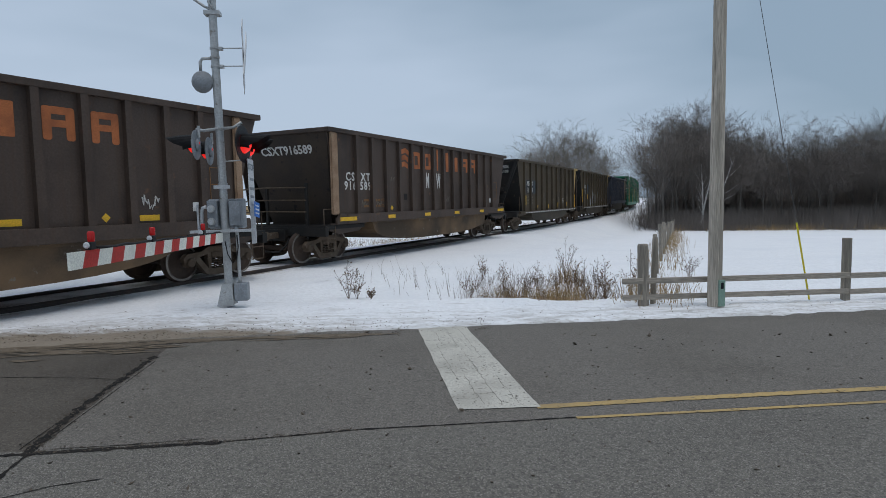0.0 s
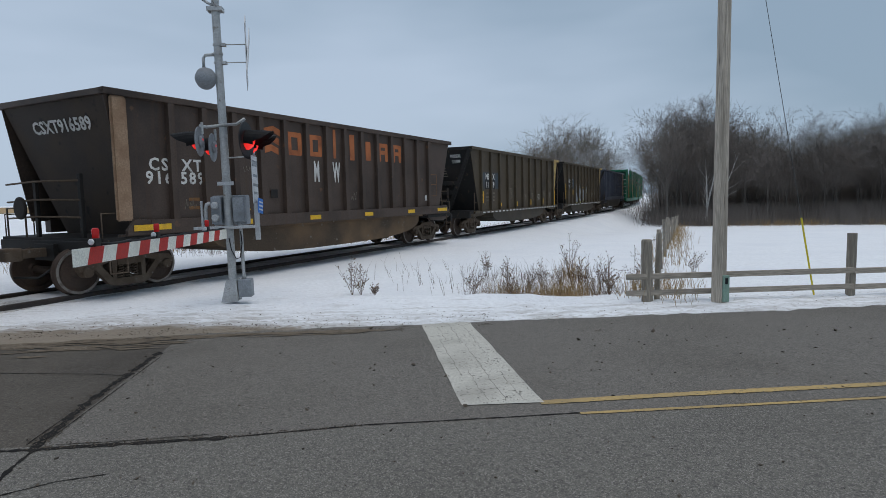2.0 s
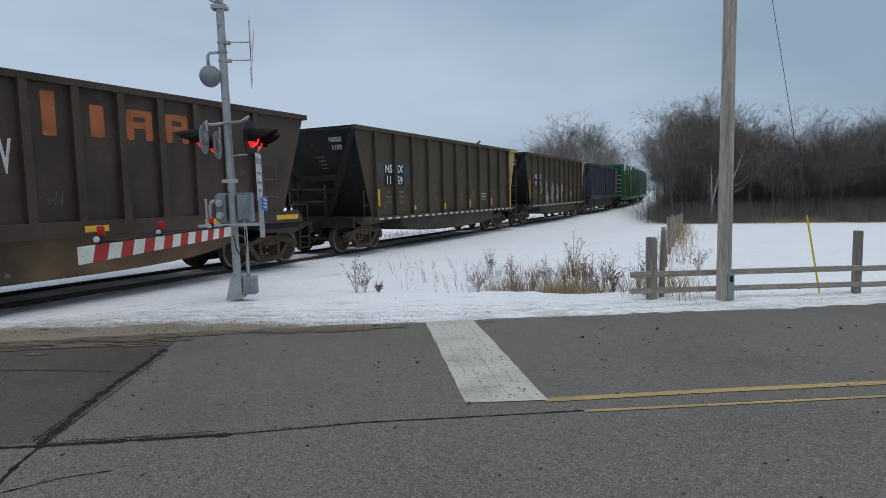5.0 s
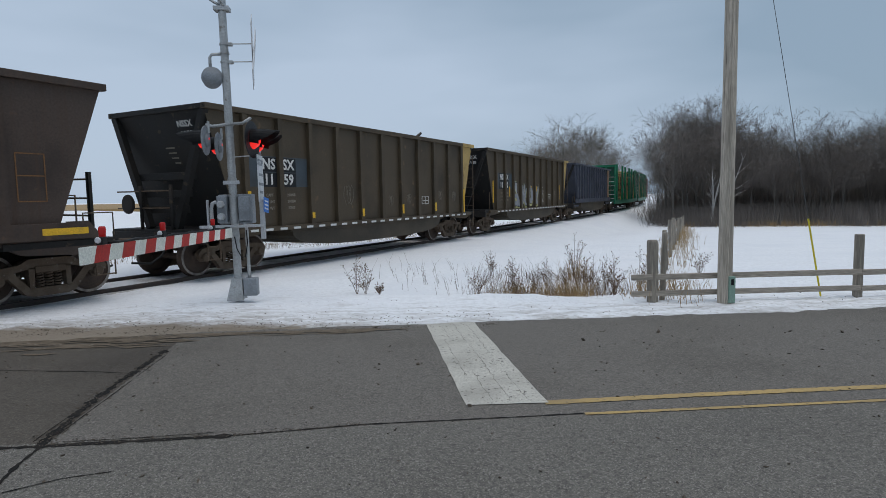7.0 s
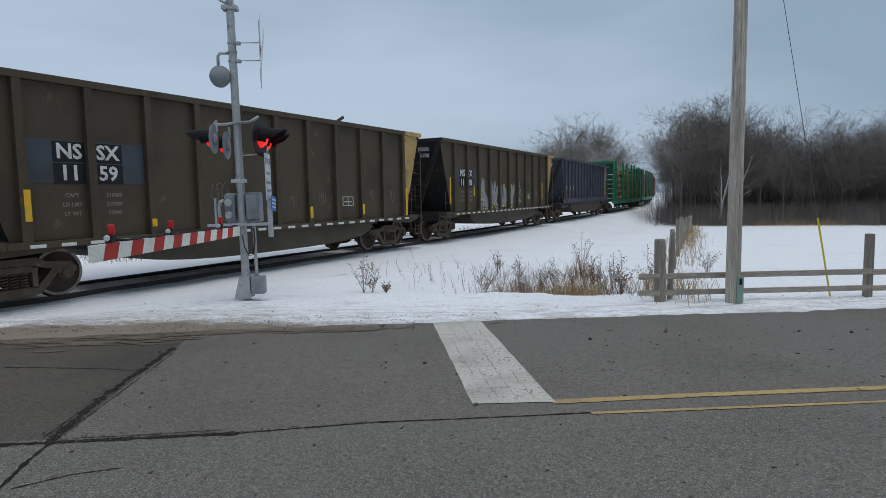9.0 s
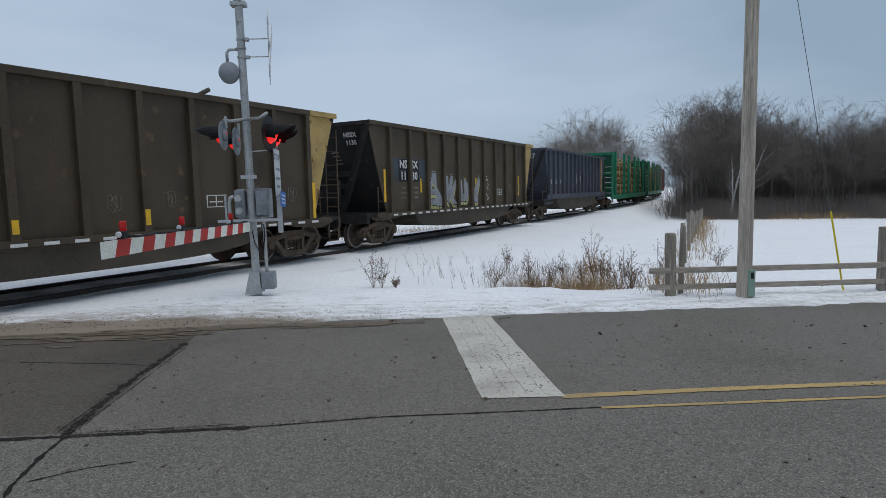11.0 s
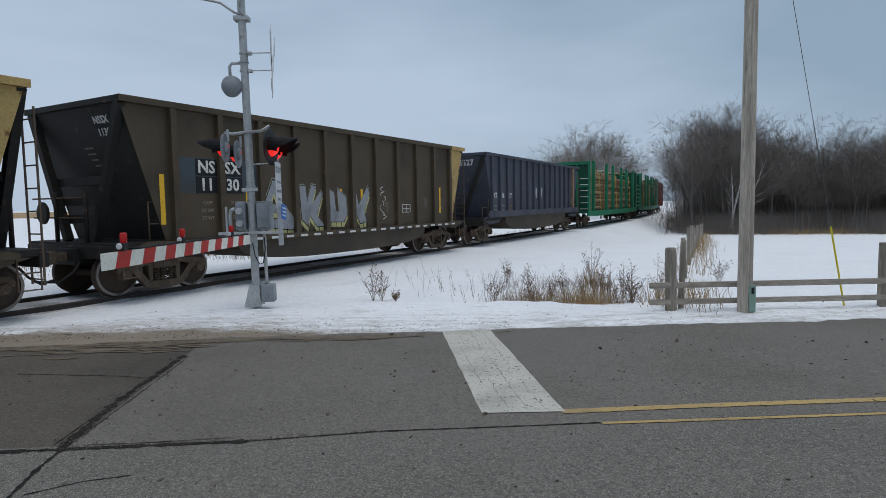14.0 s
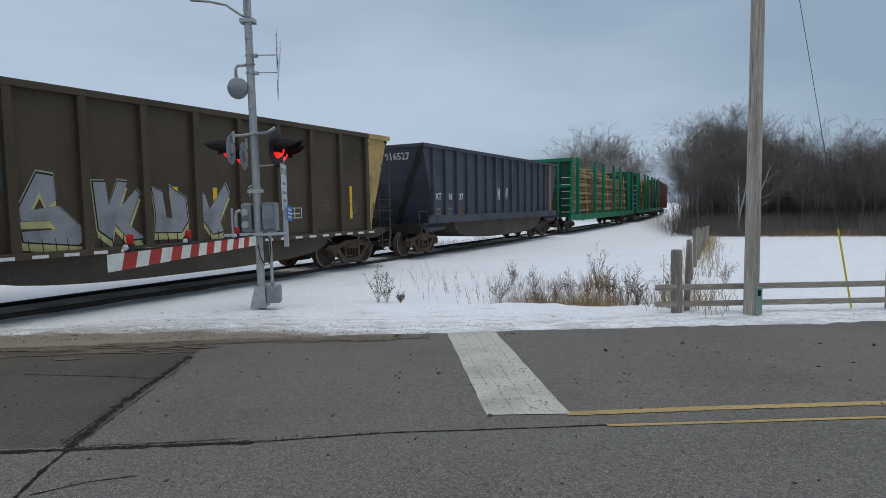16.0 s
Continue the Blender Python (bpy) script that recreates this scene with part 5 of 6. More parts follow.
def build_train():
    for centre, tail in ((4.0, True), (21.25, False)):
        c, w = make_gondola("brown gondola car with faded orange emblem" if not tail else "brown gondola car with orange marks and white scrawls", STEEL_BROWN, "logo", 7.28 if tail else 7.33, 14, 5.65, 1.9, TUB_BROWN, RUST_POST, tail, -5.85)
        dress_logo_car(c, 7.28 if tail else 7.33, 5.65, 14, tail, -5.85)
        TRAIN.append((c, w, centre, 6.5))
    for centre, num in ((38.1, "1159"), (53.98, "1130")):
        c, w = make_gondola("olive-brown gondola car with yellow end plate" + (" and silver graffiti" if num == "1130" else ""), STEEL_OLIVE, "panel", 7.18, 11, 6.0, 1.75, TUB_GREY, None)
        dress_panel_car(c, 7.18, 6.0, 11, num, num == "1130")
        if num == "1159":
            bm = tube(B(), [(-0.35, -1.3, 3.9), (0.0, -1.35, 4.02), (0.35, -1.4, 4.22)], 0.05, 7)
            p = part("wood_scrap", bm, TIE, c, "broken plank sticking over the rim")
            p.matrix_basis = pose(2.8, 0, 0)
        TRAIN.append((c, w, centre, 5.95))
    c, w = make_gondola("slate-grey ribbed gondola car with rusty end post", STEEL_GREY, "slate", 7.4, 14, 5.95, 1.75, TUB_GREY, None, False, -6.68)
    xs, gap = 6.68, 11.9 / 13
    p = part("end_post", box(B(), -0.08, 0.08, -1.757, -1.64, 1.46, 3.88, 0.012), RUST_POST, c, "rusty streaked rib")
    p.matrix_basis = pose(5.95, 0, 0)
    for k, words in enumerate(("XT", "16", "27")):
        lettering("stencil", words, 0.34, LETTER, c, pose(-xs + gap * (0.5 + k), SHEET_Y, 2.14))
    for words, i in (("M", 6.5), ("W", 7.45)):
        lettering("stencil", words, 0.75, LETTER, c, pose(-xs + gap * i, SHEET_Y, 2.27) @ Matrix.Diagonal((0.42, 1, 1, 1)), "hand-painted white letter")
    for k in range(6):
        plate(c, "stencil_bar", -xs + gap * (0.5 + (k % 3) * 1), 1.68 - 0.2 * (k // 3), 0.36, 0.1, RUST_STENCIL if k % 3 == 2 else LETTER_DIM, SHEET_Y)
    lettering("stencil", "916527", 0.36, LETTER, c, end_frame(7.4, 3.6, -0.5), "white stencil on the end")
    TRAIN.append((c, w, 70.6, 6.6))
    for centre, label in ((91.1, "green bulkhead flat car loaded with logs"), (114.3, "green bulkhead flat car stacked with logs, farther back")):
        c, w = make_log_car(label, 10.7)
        TRAIN.append((c, w, centre, 8.8))
    c, w = make_box_car("oxide-red box car at the train's tail", 7.6)
    TRAIN.append((c, w, 134.1, 5.8))


# ---- crossing signal with gate ----
def build_signal():
    g = thing("crossing_signal", "galvanised railway crossing signal with lowered gate", "crossing signal", m=pose(-3.50, 9.72, 0.0, 0, -0.7, 5.4))
    # local x along the road, y away across it
    part("mast", lathe(B(), [(0, 0.1), (0.064, 0.1), (0.062, 5.2), (0.07, 5.2), (0.07, 5.45), (0.05, 5.55), (0, 5.55)], None, 20), GALV, g, "galvanised tubular mast", smooth=False)
    bm = B()
    prism(bm, [(-0.17, 0.0), (0.10, 0.0), (0.085, 0.36), (-0.075, 0.36)], -0.13, -0.115)
    prism(bm, [(-0.17, 0.0), (0.10, 0.0), (0.085, 0.36), (-0.075, 0.36)], 0.115, 0.13)
    box(bm, -0.075, 0.085, -0.115, 0.115, 0.0, 0.36, 0.01)
    part("base_casting", bm, GALV, g)
    part("junction_box", box(B(), 0.11, 0.32, -0.13, 0.07, 0.07, 0.36, 0.012), GREY_BOX, g)
    part("conduit", tube(B(), [(0.19, -0.03, 0.36), (0.19, -0.03, 0.42), (0.19, -0.03, 1.15), (0.17, -0.03, 1.3)], 0.028, 8), GALV, g, smooth=True)
    part("cable", tube(B(), [(0.0, -0.07, 1.05), (0.03, -0.08, 0.85), (0.10, -0.08, 0.70), (0.16, -0.07, 0.72), (0.20, -0.06, 0.95), (0.19, -0.06, 1.15)], 0.009, 6), RUBBER, g, smooth=True)
    # mast cap and curved pipe arms for wires
    part("cable_arm", tube(B(), [(-0.02, -0.06, 4.72), (-0.1, -0.08, 4.76), (-0.3, -0.1, 4.9), (-0.55, -0.12, 4.95), (-0.85, -0.14, 4.97)], 0.02, 8), GALV, g, smooth=True)
    part("cable_arm", tube(B(), [(0.05, -0.07, 4.70), (-0.03, -0.09, 4.82), (0.0, -0.1, 5.0), (0.15, -0.1, 5.1), (0.5, -0.1, 5.15)], 0.02, 8), GALV, g, smooth=True)
    part("clamp", box(B(), -0.12, 0.12, -0.085, 0.085, 4.64, 4.71, 0.008), GALV, g)
    # bell
    part("bell", lathe(B(), [(0, -0.20), (0.012, -0.2), (0.02, -0.165), (0.09, -0.15), (0.14, -0.10), (0.162, -0.02), (0.165, 0.01), (0.15, 0.09), (0.1, 0.14), (0.04, 0.165), (0, 0.17)], pose(-0.21, -0.03, 3.60, 72, 0, 18), 20), GREY_BOX, g, "grey metal crossing bell", smooth=True)
    part("bell_bracket", tube(B(), [(-0.05, 0, 3.98), (-0.2, -0.01, 3.97), (-0.23, -0.02, 3.92), (-0.23, -0.02, 3.76)], 0.025, 8), GALV, g, smooth=True)
    for z in (4.13, 3.85, 3.99, 2.86, 1.98, 1.72):
        part("band_clamp", lathe(B(), [(0.064, -0.015), (0.075, -0.015), (0.075, 0.015), (0.064, 0.015)], pose(0, 0, z), 16), GALV, g)
    # crossbuck, its boards turned edge-on to the road's side
    cb = new("crossbuck")
    cb.parent = g
    cb.matrix_basis = pose(0.45, 0.0, 3.98, 0, 3, 10)
    tagged(cb, "white crossbuck of two crossed boards on thin brackets")
    for a in (45, -45):
        bm = box(B(), -0.006, 0.006, -0.61, 0.61, -0.115, 0.115)
        bmesh.ops.transform(bm, matrix=pose(0.012 if a > 0 else -0.012, 0, 0, a, 0, 0), verts=bm.verts)
        part("board", bm, SIGN_WHITE, cb)
    for z in (4.13, 3.85):
        part("sign_bracket", tube(B(), [(0.06, -0.02, z), (0.45, -0.02, z)], 0.009, 6), GALV, g)
        part("bracket_knuckle", box(B(), 0.06, 0.13, -0.05, 0.03, z - 0.03, z + 0.02, 0.006), GALV, g)
    # lamp arms, each with two lamps
    part("lamp_arm", tube(B(), [(-0.36, -0.04, 2.86), (-0.25, -0.02, 2.84), (0, -0.07, 2.86)], 0.024, 8), GALV, g, smooth=True)
    part("lamp_arm", tube(B(), [(0.36, -0.04, 2.96), (0.22, -0.02, 2.88), (0, -0.07, 2.86)], 0.024, 8), GALV, g, smooth=True)

    def lamp(x, y, z, turn, lit, back, rad=0.235):
        """A lamp facing local +x before turning: background disc, hood, housing and lens."""
        u = new("flasher")
        u.parent = g
        u.matrix_basis = pose(x, y, z, 0, 0, turn)
        tagged(u, "red flashing light with black hood and round backing")
        bm = lathe(B(), [(0, 0), (rad - 0.005, 0), (rad, -0.008), (rad - 0.005, -0.016), (0, -0.016)], pose(0, 0, 0, 0, 90, 0), 28)
        part("background", bm, back, u)
        part("housing", lathe(B(), [(0, -0.06), (0.05, -0.058), (0.085, -0.045), (0.1, -0.018), (0, -0.018)], pose(0, 0, 0, 0, 90, 0), 20), GREY_BOX, u, smooth=True)
        part("peep_hole", lathe(B(), [(0, 0.004), (0.018, 0.004), (0.02, 0)], pose(-0.06, 0, 0.03, 0, -90, 0), 10), LENS_RED if lit else BLACK_HOOD, u)
        part("lens", lathe(B(), [(0, 0.12), (0.06, 0.112), (0.11, 0.08), (0.15, 0.015), (0.152, 0.0)], pose(0, 0, 0, 0, 90, 0), 24), LENS_RED if lit else LENS_DIM, u, "red glass lens", smooth=True)
        bm = B()
        rows = []
        for k in range(13):
            a = radians(-20 + 220 * k / 12)
            far = 0.44 * (0.35 + 0.65 * max(0.0, math.sin(a)) ** 0.6)
            rows.append([bm.verts.new((xx, -r * math.cos(a), r * math.sin(a) - dz)) for xx, r, dz in ((0.003, 0.165, 0), (far * 0.5, 0.165, 0.008), (far, 0.16, 0.03))])
        for p, q in zip(rows, rows[1:]):
            for k in range(2):
                bm.faces.new((p[k], p[k + 1], q[k + 1], q[k]))
        bmesh.ops.solidify(bm, geom=bm.faces[:], thickness=0.006)
        part("hood", bm, BLACK_HOOD, u, "black hood")
        bm = tube(B(), [(-0.06, 0, 0.12), (-0.06, 0, 0.30)], 0.022, 8)
        part("hanger", bm, GALV, u)

    lamp(-0.34, -0.16, 2.60, 180, True, GREY_BOX)
    lamp(-0.27, 0.30, 2.54, 180, True, GREY_BOX)
    lamp(0.40, -0.16, 2.60, -9, True, BLACK_HOOD, 0.30)
    lamp(0.35, 0.32, 2.58, -8, True, GREY_BOX)
    # plate sign edge-on with writing, and the blue notice under it
    sg = new("sign_plate")
    sg.parent = g
    sg.matrix_basis = pose(0.47, -0.08, 1.98, 0, 2, 88)
    tagged(sg, "narrow white sign plate lettered in black")
    part("plate", box(B(), -0.17, 0.17, -0.004, 0.004, -0.38, 0.38, 0.002), SIGN_WHITE, sg)
    lettering("sign_letters", "STOP", 0.14, GREY_BOX, sg, pose(0, -0.006, 0.25), "black letters")
    for z, w in ((0.06, 0.24), (-0.09, 0.28), (-0.22, 0.2)):
        q = part("sign_bar", box(B(), -w / 2, w / 2, -0.008, -0.005, z - 0.022, z + 0.022), GREY_BOX, sg)
    part("sign_bracket", tube(B(), [(0.05, -0.03, 2.34), (0.50, -0.08, 2.36)], 0.01, 6), GALV, g)
    bl = new("notice_plate")
    bl.parent = g
    bl.matrix_basis = pose(0.54, -0.1, 1.55, 0, 8, 84)
    tagged(bl, "small blue emergency notice with white lines")
    part("plate", box(B(), -0.12, 0.12, -0.004, 0.004, -0.12, 0.12, 0.002), SIGN_BLUE, bl)
    for z in (0.06, 0.0, -0.06):
        part("sign_bar", box(B(), -0.09, 0.09, -0.008, -0.005, z - 0.012, z + 0.012), SIGN_WHITE, bl)
    # gate mechanism
    gm = new("gate_mechanism")
    gm.parent = g
    tagged(gm, "grey gate drive housing clamped to the mast")
    part("housing", box(B(), -0.27, 0.27, 0.08, 0.36, 1.25, 1.74, 0.02), GREY_BOX, gm)
    part("side_box", box(B(), 0.09, 0.27, -0.09, 0.075, 1.30, 1.70, 0.015), GREY_BOX, gm)
    part("cover", box(B(), -0.26, -0.10, -0.06, 0.08, 1.28, 1.72, 0.015), GREY_BOX, gm)
    for z in (1.38, 1.58):
        part("bolt_cap", lathe(B(), [(0, 0.06), (0.045, 0.06), (0.06, 0.04), (0.06, 0)], pose(-0.19, -0.06, z, 90, 0, 0), 14), ALU, gm)
    part("linkage", tube(B(), [(-0.34, -0.07, 1.22), (-0.34, -0.07, 1.52), (-0.32, -0.07, 1.60), (-0.26, -0.07, 1.62)], 0.03, 8), ALU, gm, smooth=True)
    part("frame_bar", box(B(), -0.42, -0.385, -0.07, -0.03, 1.18, 1.66, 0.006), ALU, gm)
    part("counterweight_arm", box(B(), 0.43, 0.50, -0.10, -0.02, 1.0, 1.64, 0.008), ALU, gm)
    part("cross_tie", box(B(), -0.52, 0.50, -0.16, -0.10, 1.20, 1.245, 0.006), ALU, gm)
    part("support_arm", box(B(), -0.02, 0.50, -0.10, -0.02, 1.195, 1.24, 0.006), ALU, gm)
    part("mount_plate", box(B(), -0.13, 0.13, -0.075, -0.064, 1.9, 1.96, 0.004), ALU, gm)
    # gate arm reaching towards -y across the lane
    ga = new("gate_arm")
    ga.parent = g
    ga.matrix_basis = pose(-0.02, -0.16, 1.12, -0.9, 0, -0.5)
    tagged(ga, "red and white striped gate arm, lowered")
    L, step = 4.6, 0.53
    edges = [0.0]
    while edges[-1] < L:
        edges.append(min(L, edges[-1] + step / 2 * (1.0 if len(edges) > 1 else 1.5)))
    for i, (a, b) in enumerate(zip(edges, edges[1:])):
        h = 0.075
        sl = 0.035 if i else 0.0
        s2 = 0.035 if b < L else 0.0
        bm = prism(B(), [(-a + sl, h), (-b + s2, h), (-b - s2, -h), (-a - sl, -h)], -0.012, 0.012, "x")
        part("stripe", bm, GATE_WHITE if i % 2 == 0 else GATE_RED, ga)
    part("arm_cable", tube(B(), [(0.0, -0.1 - 0.2 * k, 0.088 + 0.008 * math.sin(k * 2.3)) for k in range(21)], 0.013, 6), RUBBER, ga, smooth=True)
    for y in (-4.2, -2.8, -0.95):
        la = part("arm_lamp", lathe(B(), [(0, 0.06), (0.022, 0.06), (0.032, 0.045), (0.03, -0.03), (0.02, -0.045), (0, -0.045)], pose(0, y, 0.185), 14), LAMP_RED, ga, "red gate lamp", smooth=True)
        part("lamp_base", box(B(), -0.03, 0.03, y - 0.07, y + 0.03, 0.08, 0.15, 0.008), RUBBER, ga)
        part("lamp_eye", lathe(B(), [(0, 0.01), (0.022, 0.01), (0.03, 0)], pose(-0.01, y - 0.07, 0.12, 90, 0, 0), 10), SIGN_WHITE, ga)


# ---- pole, guy, fences ----
def build_pole():
    p = thing("utility_pole", "weathered grey wooden utility pole at the roadside", "utility pole", m=pose(4.12, 8.85, 0))
    bm = B()
    prof = [(0, -0.5), (0.105, -0.5), (0.103, 0.3), (0.098, 2.0), (0.09, 4.5), (0.08, 9.3), (0, 9.32)]
    lathe(bm, prof, None, 20)
    bmesh.ops.subdivide_edges(bm, edges=[e for e in bm.edges if abs(e.verts[0].co.z - e.verts[1].co.z) > 0.5], cuts=8)
    for v in bm.verts:
        a = math.atan2(v.co.y, v.co.x)
        k = 1 + 0.02 * noise.noise((a * 2, v.co.z * 0.8, 0))
        v.co.x *= k
        v.co.y *= k
    part("shaft", bm, POLE_WOOD, p, smooth=True)
    part("ground_wire_cover", tube(B(), [(-0.012, -0.108, 0.05), (-0.012, -0.104, 2.0), (-0.012, -0.098, 4.5), (-0.01, -0.088, 8.0)], 0.014, 6), POLE_WOOD, p)
    part("cable_guard", box(B(), 0.0, 0.10, -0.135, -0.085, 0.0, 0.40, 0.012), TAG_GREEN, p, "pale green plastic cable guard")
    part("number_bar", box(B(), 0.03, 0.07, -0.14, -0.136, 0.27, 0.36), PANEL_BLACK, p)
    gw = thing("guy_wire", "steel guy wire with yellow plastic guard", "guy wire")
    base, top = Vector((5.79, 9.21, -0.05)), Vector((4.15, 8.93, 7.5))
    d = (top - base).normalized()
    part("wire", tube(B(), [base, top], 0.0045, 6), WIRE, gw)
    g0 = base + d * 0.05
    part("guard", tube(B(), [g0, g0 + d * 1.24], 0.0135, 10), GUARD_YELLOW, gw, "yellow plastic guy guard")


def post(x, y, h, w, round_=False, tilt=(0, 0)):
    f = thing("fence_post", "weathered grey wooden fence post", "fence post", "roadside fence posts", m=pose(x, y, ground_z(x, y) - 0.25, tilt[0], tilt[1], 5 + 10 * noise.noise((x, y, 0))))
    if round_:
        bm = lathe(B(), [(0, 0), (w / 2, 0), (w / 2 * 0.95, h + 0.22), (w / 2 * 0.8, h + 0.25), (0, h + 0.25)], None, 12)
    else:
        bm = box(B(), -w / 2, w / 2, -w / 2, w / 2, 0, h + 0.25, 0.008)
    part("shaft", bm, POST_WOOD, f)
    return f


def build_fences():
    posts = [(3.10, 9.0), (6.34, 9.20), (9.5, 9.5), (12.6, 9.8), (15.7, 10.1), (18.8, 10.4)]
    for x, y in posts[1:]:
        post(x, y, 0.97, 0.10)
    for (x0, y0), (x1, y1) in zip(posts, posts[1:]):
        for z, h in ((0.375, 0.085), (0.125, 0.08)):
            r = thing("fence_rail", "weathered grey horizontal fence board", "fence rail", "roadside fence boards")
            a, b = (x0 - (0.35 if x0 < 4 else 0), y0 - 0.075, z), (x1 - 0.005, y1 - 0.075, z + 0.01)
            ln = math.hypot(b[0] - a[0], b[1] - a[1])
            bm = box(B(), 0, ln, -0.02, 0.02, -h / 2, h / 2, 0.005)
            part("board", bm, FENCE_WOOD, r)
            r.matrix_basis = Matrix.Translation(a) @ pose(0, 0, 0, 0, -math.degrees(math.atan2(b[2] - a[2], ln)), math.degrees(math.atan2(b[1] - a[1], b[0] - a[0])))
    # older line of posts running away beside the railway
    th = radians(22)
    rnd = random.Random(9)
    post(3.10, 9.0, 0.95, 0.17, True, (0, -1))
    post(3.28, 9.12, 1.05, 0.09, True, (0, 1.5))
    prev = None
    for k in range(1, 16):
        d = 1.5 + 3.0 * k
        x, y = 3.15 + d * math.sin(th), 9.0 + d * math.cos(th)
        post(x, y, 0.95 + rnd.uniform(-0.2, 0.1), 0.10, True, (rnd.uniform(-4, 4), rnd.uniform(-4, 4)))
    w = thing("wire_fence", "rusty wire mesh fence along the railway", "wire fence")
    for k in range(6):
        bm = B()
        for a in range(0, 45, 3):
            d0, d1 = a, a + 3
            p0 = (3.15 + d0 * math.sin(th), 9.05 + d0 * math.cos(th))
            p1 = (3.15 + d1 * math.sin(th), 9.05 + d1 * math.cos(th))
            tube(bm, [(p0[0], p0[1], ground_z(*p0) + 0.12 + 0.16 * k), (p1[0], p1[1], ground_z(*p1) + 0.12 + 0.16 * k)], 0.004, 4)
        part("strand", bm, WIRE, w)


# ---- plants ----
def tree_mesh(seed, height, spread, lean=0.0, levels=(17, 6, 5, 3), trunk_r=None, up=0.5):
    """Trunk and limbs, and the fine twigs, as two plain meshes of thin tapered tubes."""
    rnd = random.Random(seed)
    out = {"trunk": ([], []), "crown": ([], [])}

    def seg(key, p, q, r0, r1, n):
        vs, fs = out[key]
        d = (q - p).normalized()
        a = d.orthogonal().normalized()
        b = d.cross(a)
        i = len(vs)
        for c, r in ((p, r0), (q, r1)):
            for k in range(n):
                t = 2 * math.pi * k / n
                vs.append(tuple(c + (a * math.cos(t) + b * math.sin(t)) * r))
        for k in range(n):
            fs.append((i + k, i + (k + 1) % n, i + n + (k + 1) % n, i + n + k))

    def limb(p, d, ln, r, level):
        n_seg = (6, 4, 3, 2, 1)[level]
        sides = 8 if level == 0 else (5 if level == 1 else 3)
        key = "trunk" if level < 2 else "crown"
        pts, q, rr = [(p, r)], p, r
        for i in range(n_seg):
            wob = 0.06 if level == 0 else 0.17
            d = (d + Vector((rnd.uniform(-wob, wob), rnd.uniform(-wob, wob), rnd.uniform(-wob, wob) + (0.045 if level else 0.0)))).normalized()
            q = q + d * ln / n_seg
            rr = r * (1 - 0.85 * (i + 1) / n_seg)
            pts.append((q, max(rr, 0.006)))
        for (a, ra), (b, rb) in zip(pts, pts[1:]):
            seg(key, a, b, ra, rb, sides)
        if level >= len(levels):
            return
        kids = levels[level]
        for k in range(kids):
            f = rnd.uniform(0.15, 1.0) if level else 0.28 + 0.72 * ((k + rnd.random()) / kids) ** 0.8
            x = f * n_seg
            i = min(n_seg - 1, int(x))
            p0 = pts[i][0].lerp(pts[i + 1][0], x - i)
            r0 = pts[i][1] + (pts[i + 1][1] - pts[i][1]) * (x - i)
            dd = (pts[i + 1][0] - pts[i][0]).normalized()
            az = rnd.uniform(0, 2 * math.pi)
            o = dd.orthogonal().normalized()
            o = (Matrix.Rotation(az, 3, dd) @ o)
            ang = rnd.uniform(0.45, 1.1) if level else rnd.uniform(0.5, 1.1) * (1.25 - 0.65 * f)
            nd = (dd * math.cos(ang) + o * math.sin(ang) + Vector((0, 0, up * 0.22))).normalized()
            if level == 0:
                nl = height * spread * (0.62 + 0.62 * math.sin(math.pi * min(1.0, 0.12 + 0.86 * f))) * rnd.uniform(0.7, 1.25)
            else:
                nl = ln * rnd.uniform(0.36, 0.66)
            limb(p0, nd, nl, max(0.0075 if level > 1 else 0.018, r0 * rnd.uniform(0.4, 0.6)), level + 1)

    limb(Vector((0, 0, -0.4)), Vector((lean, 0, 1)).normalized(), height * 0.74, trunk_r or height * 0.012, 0)
    return out


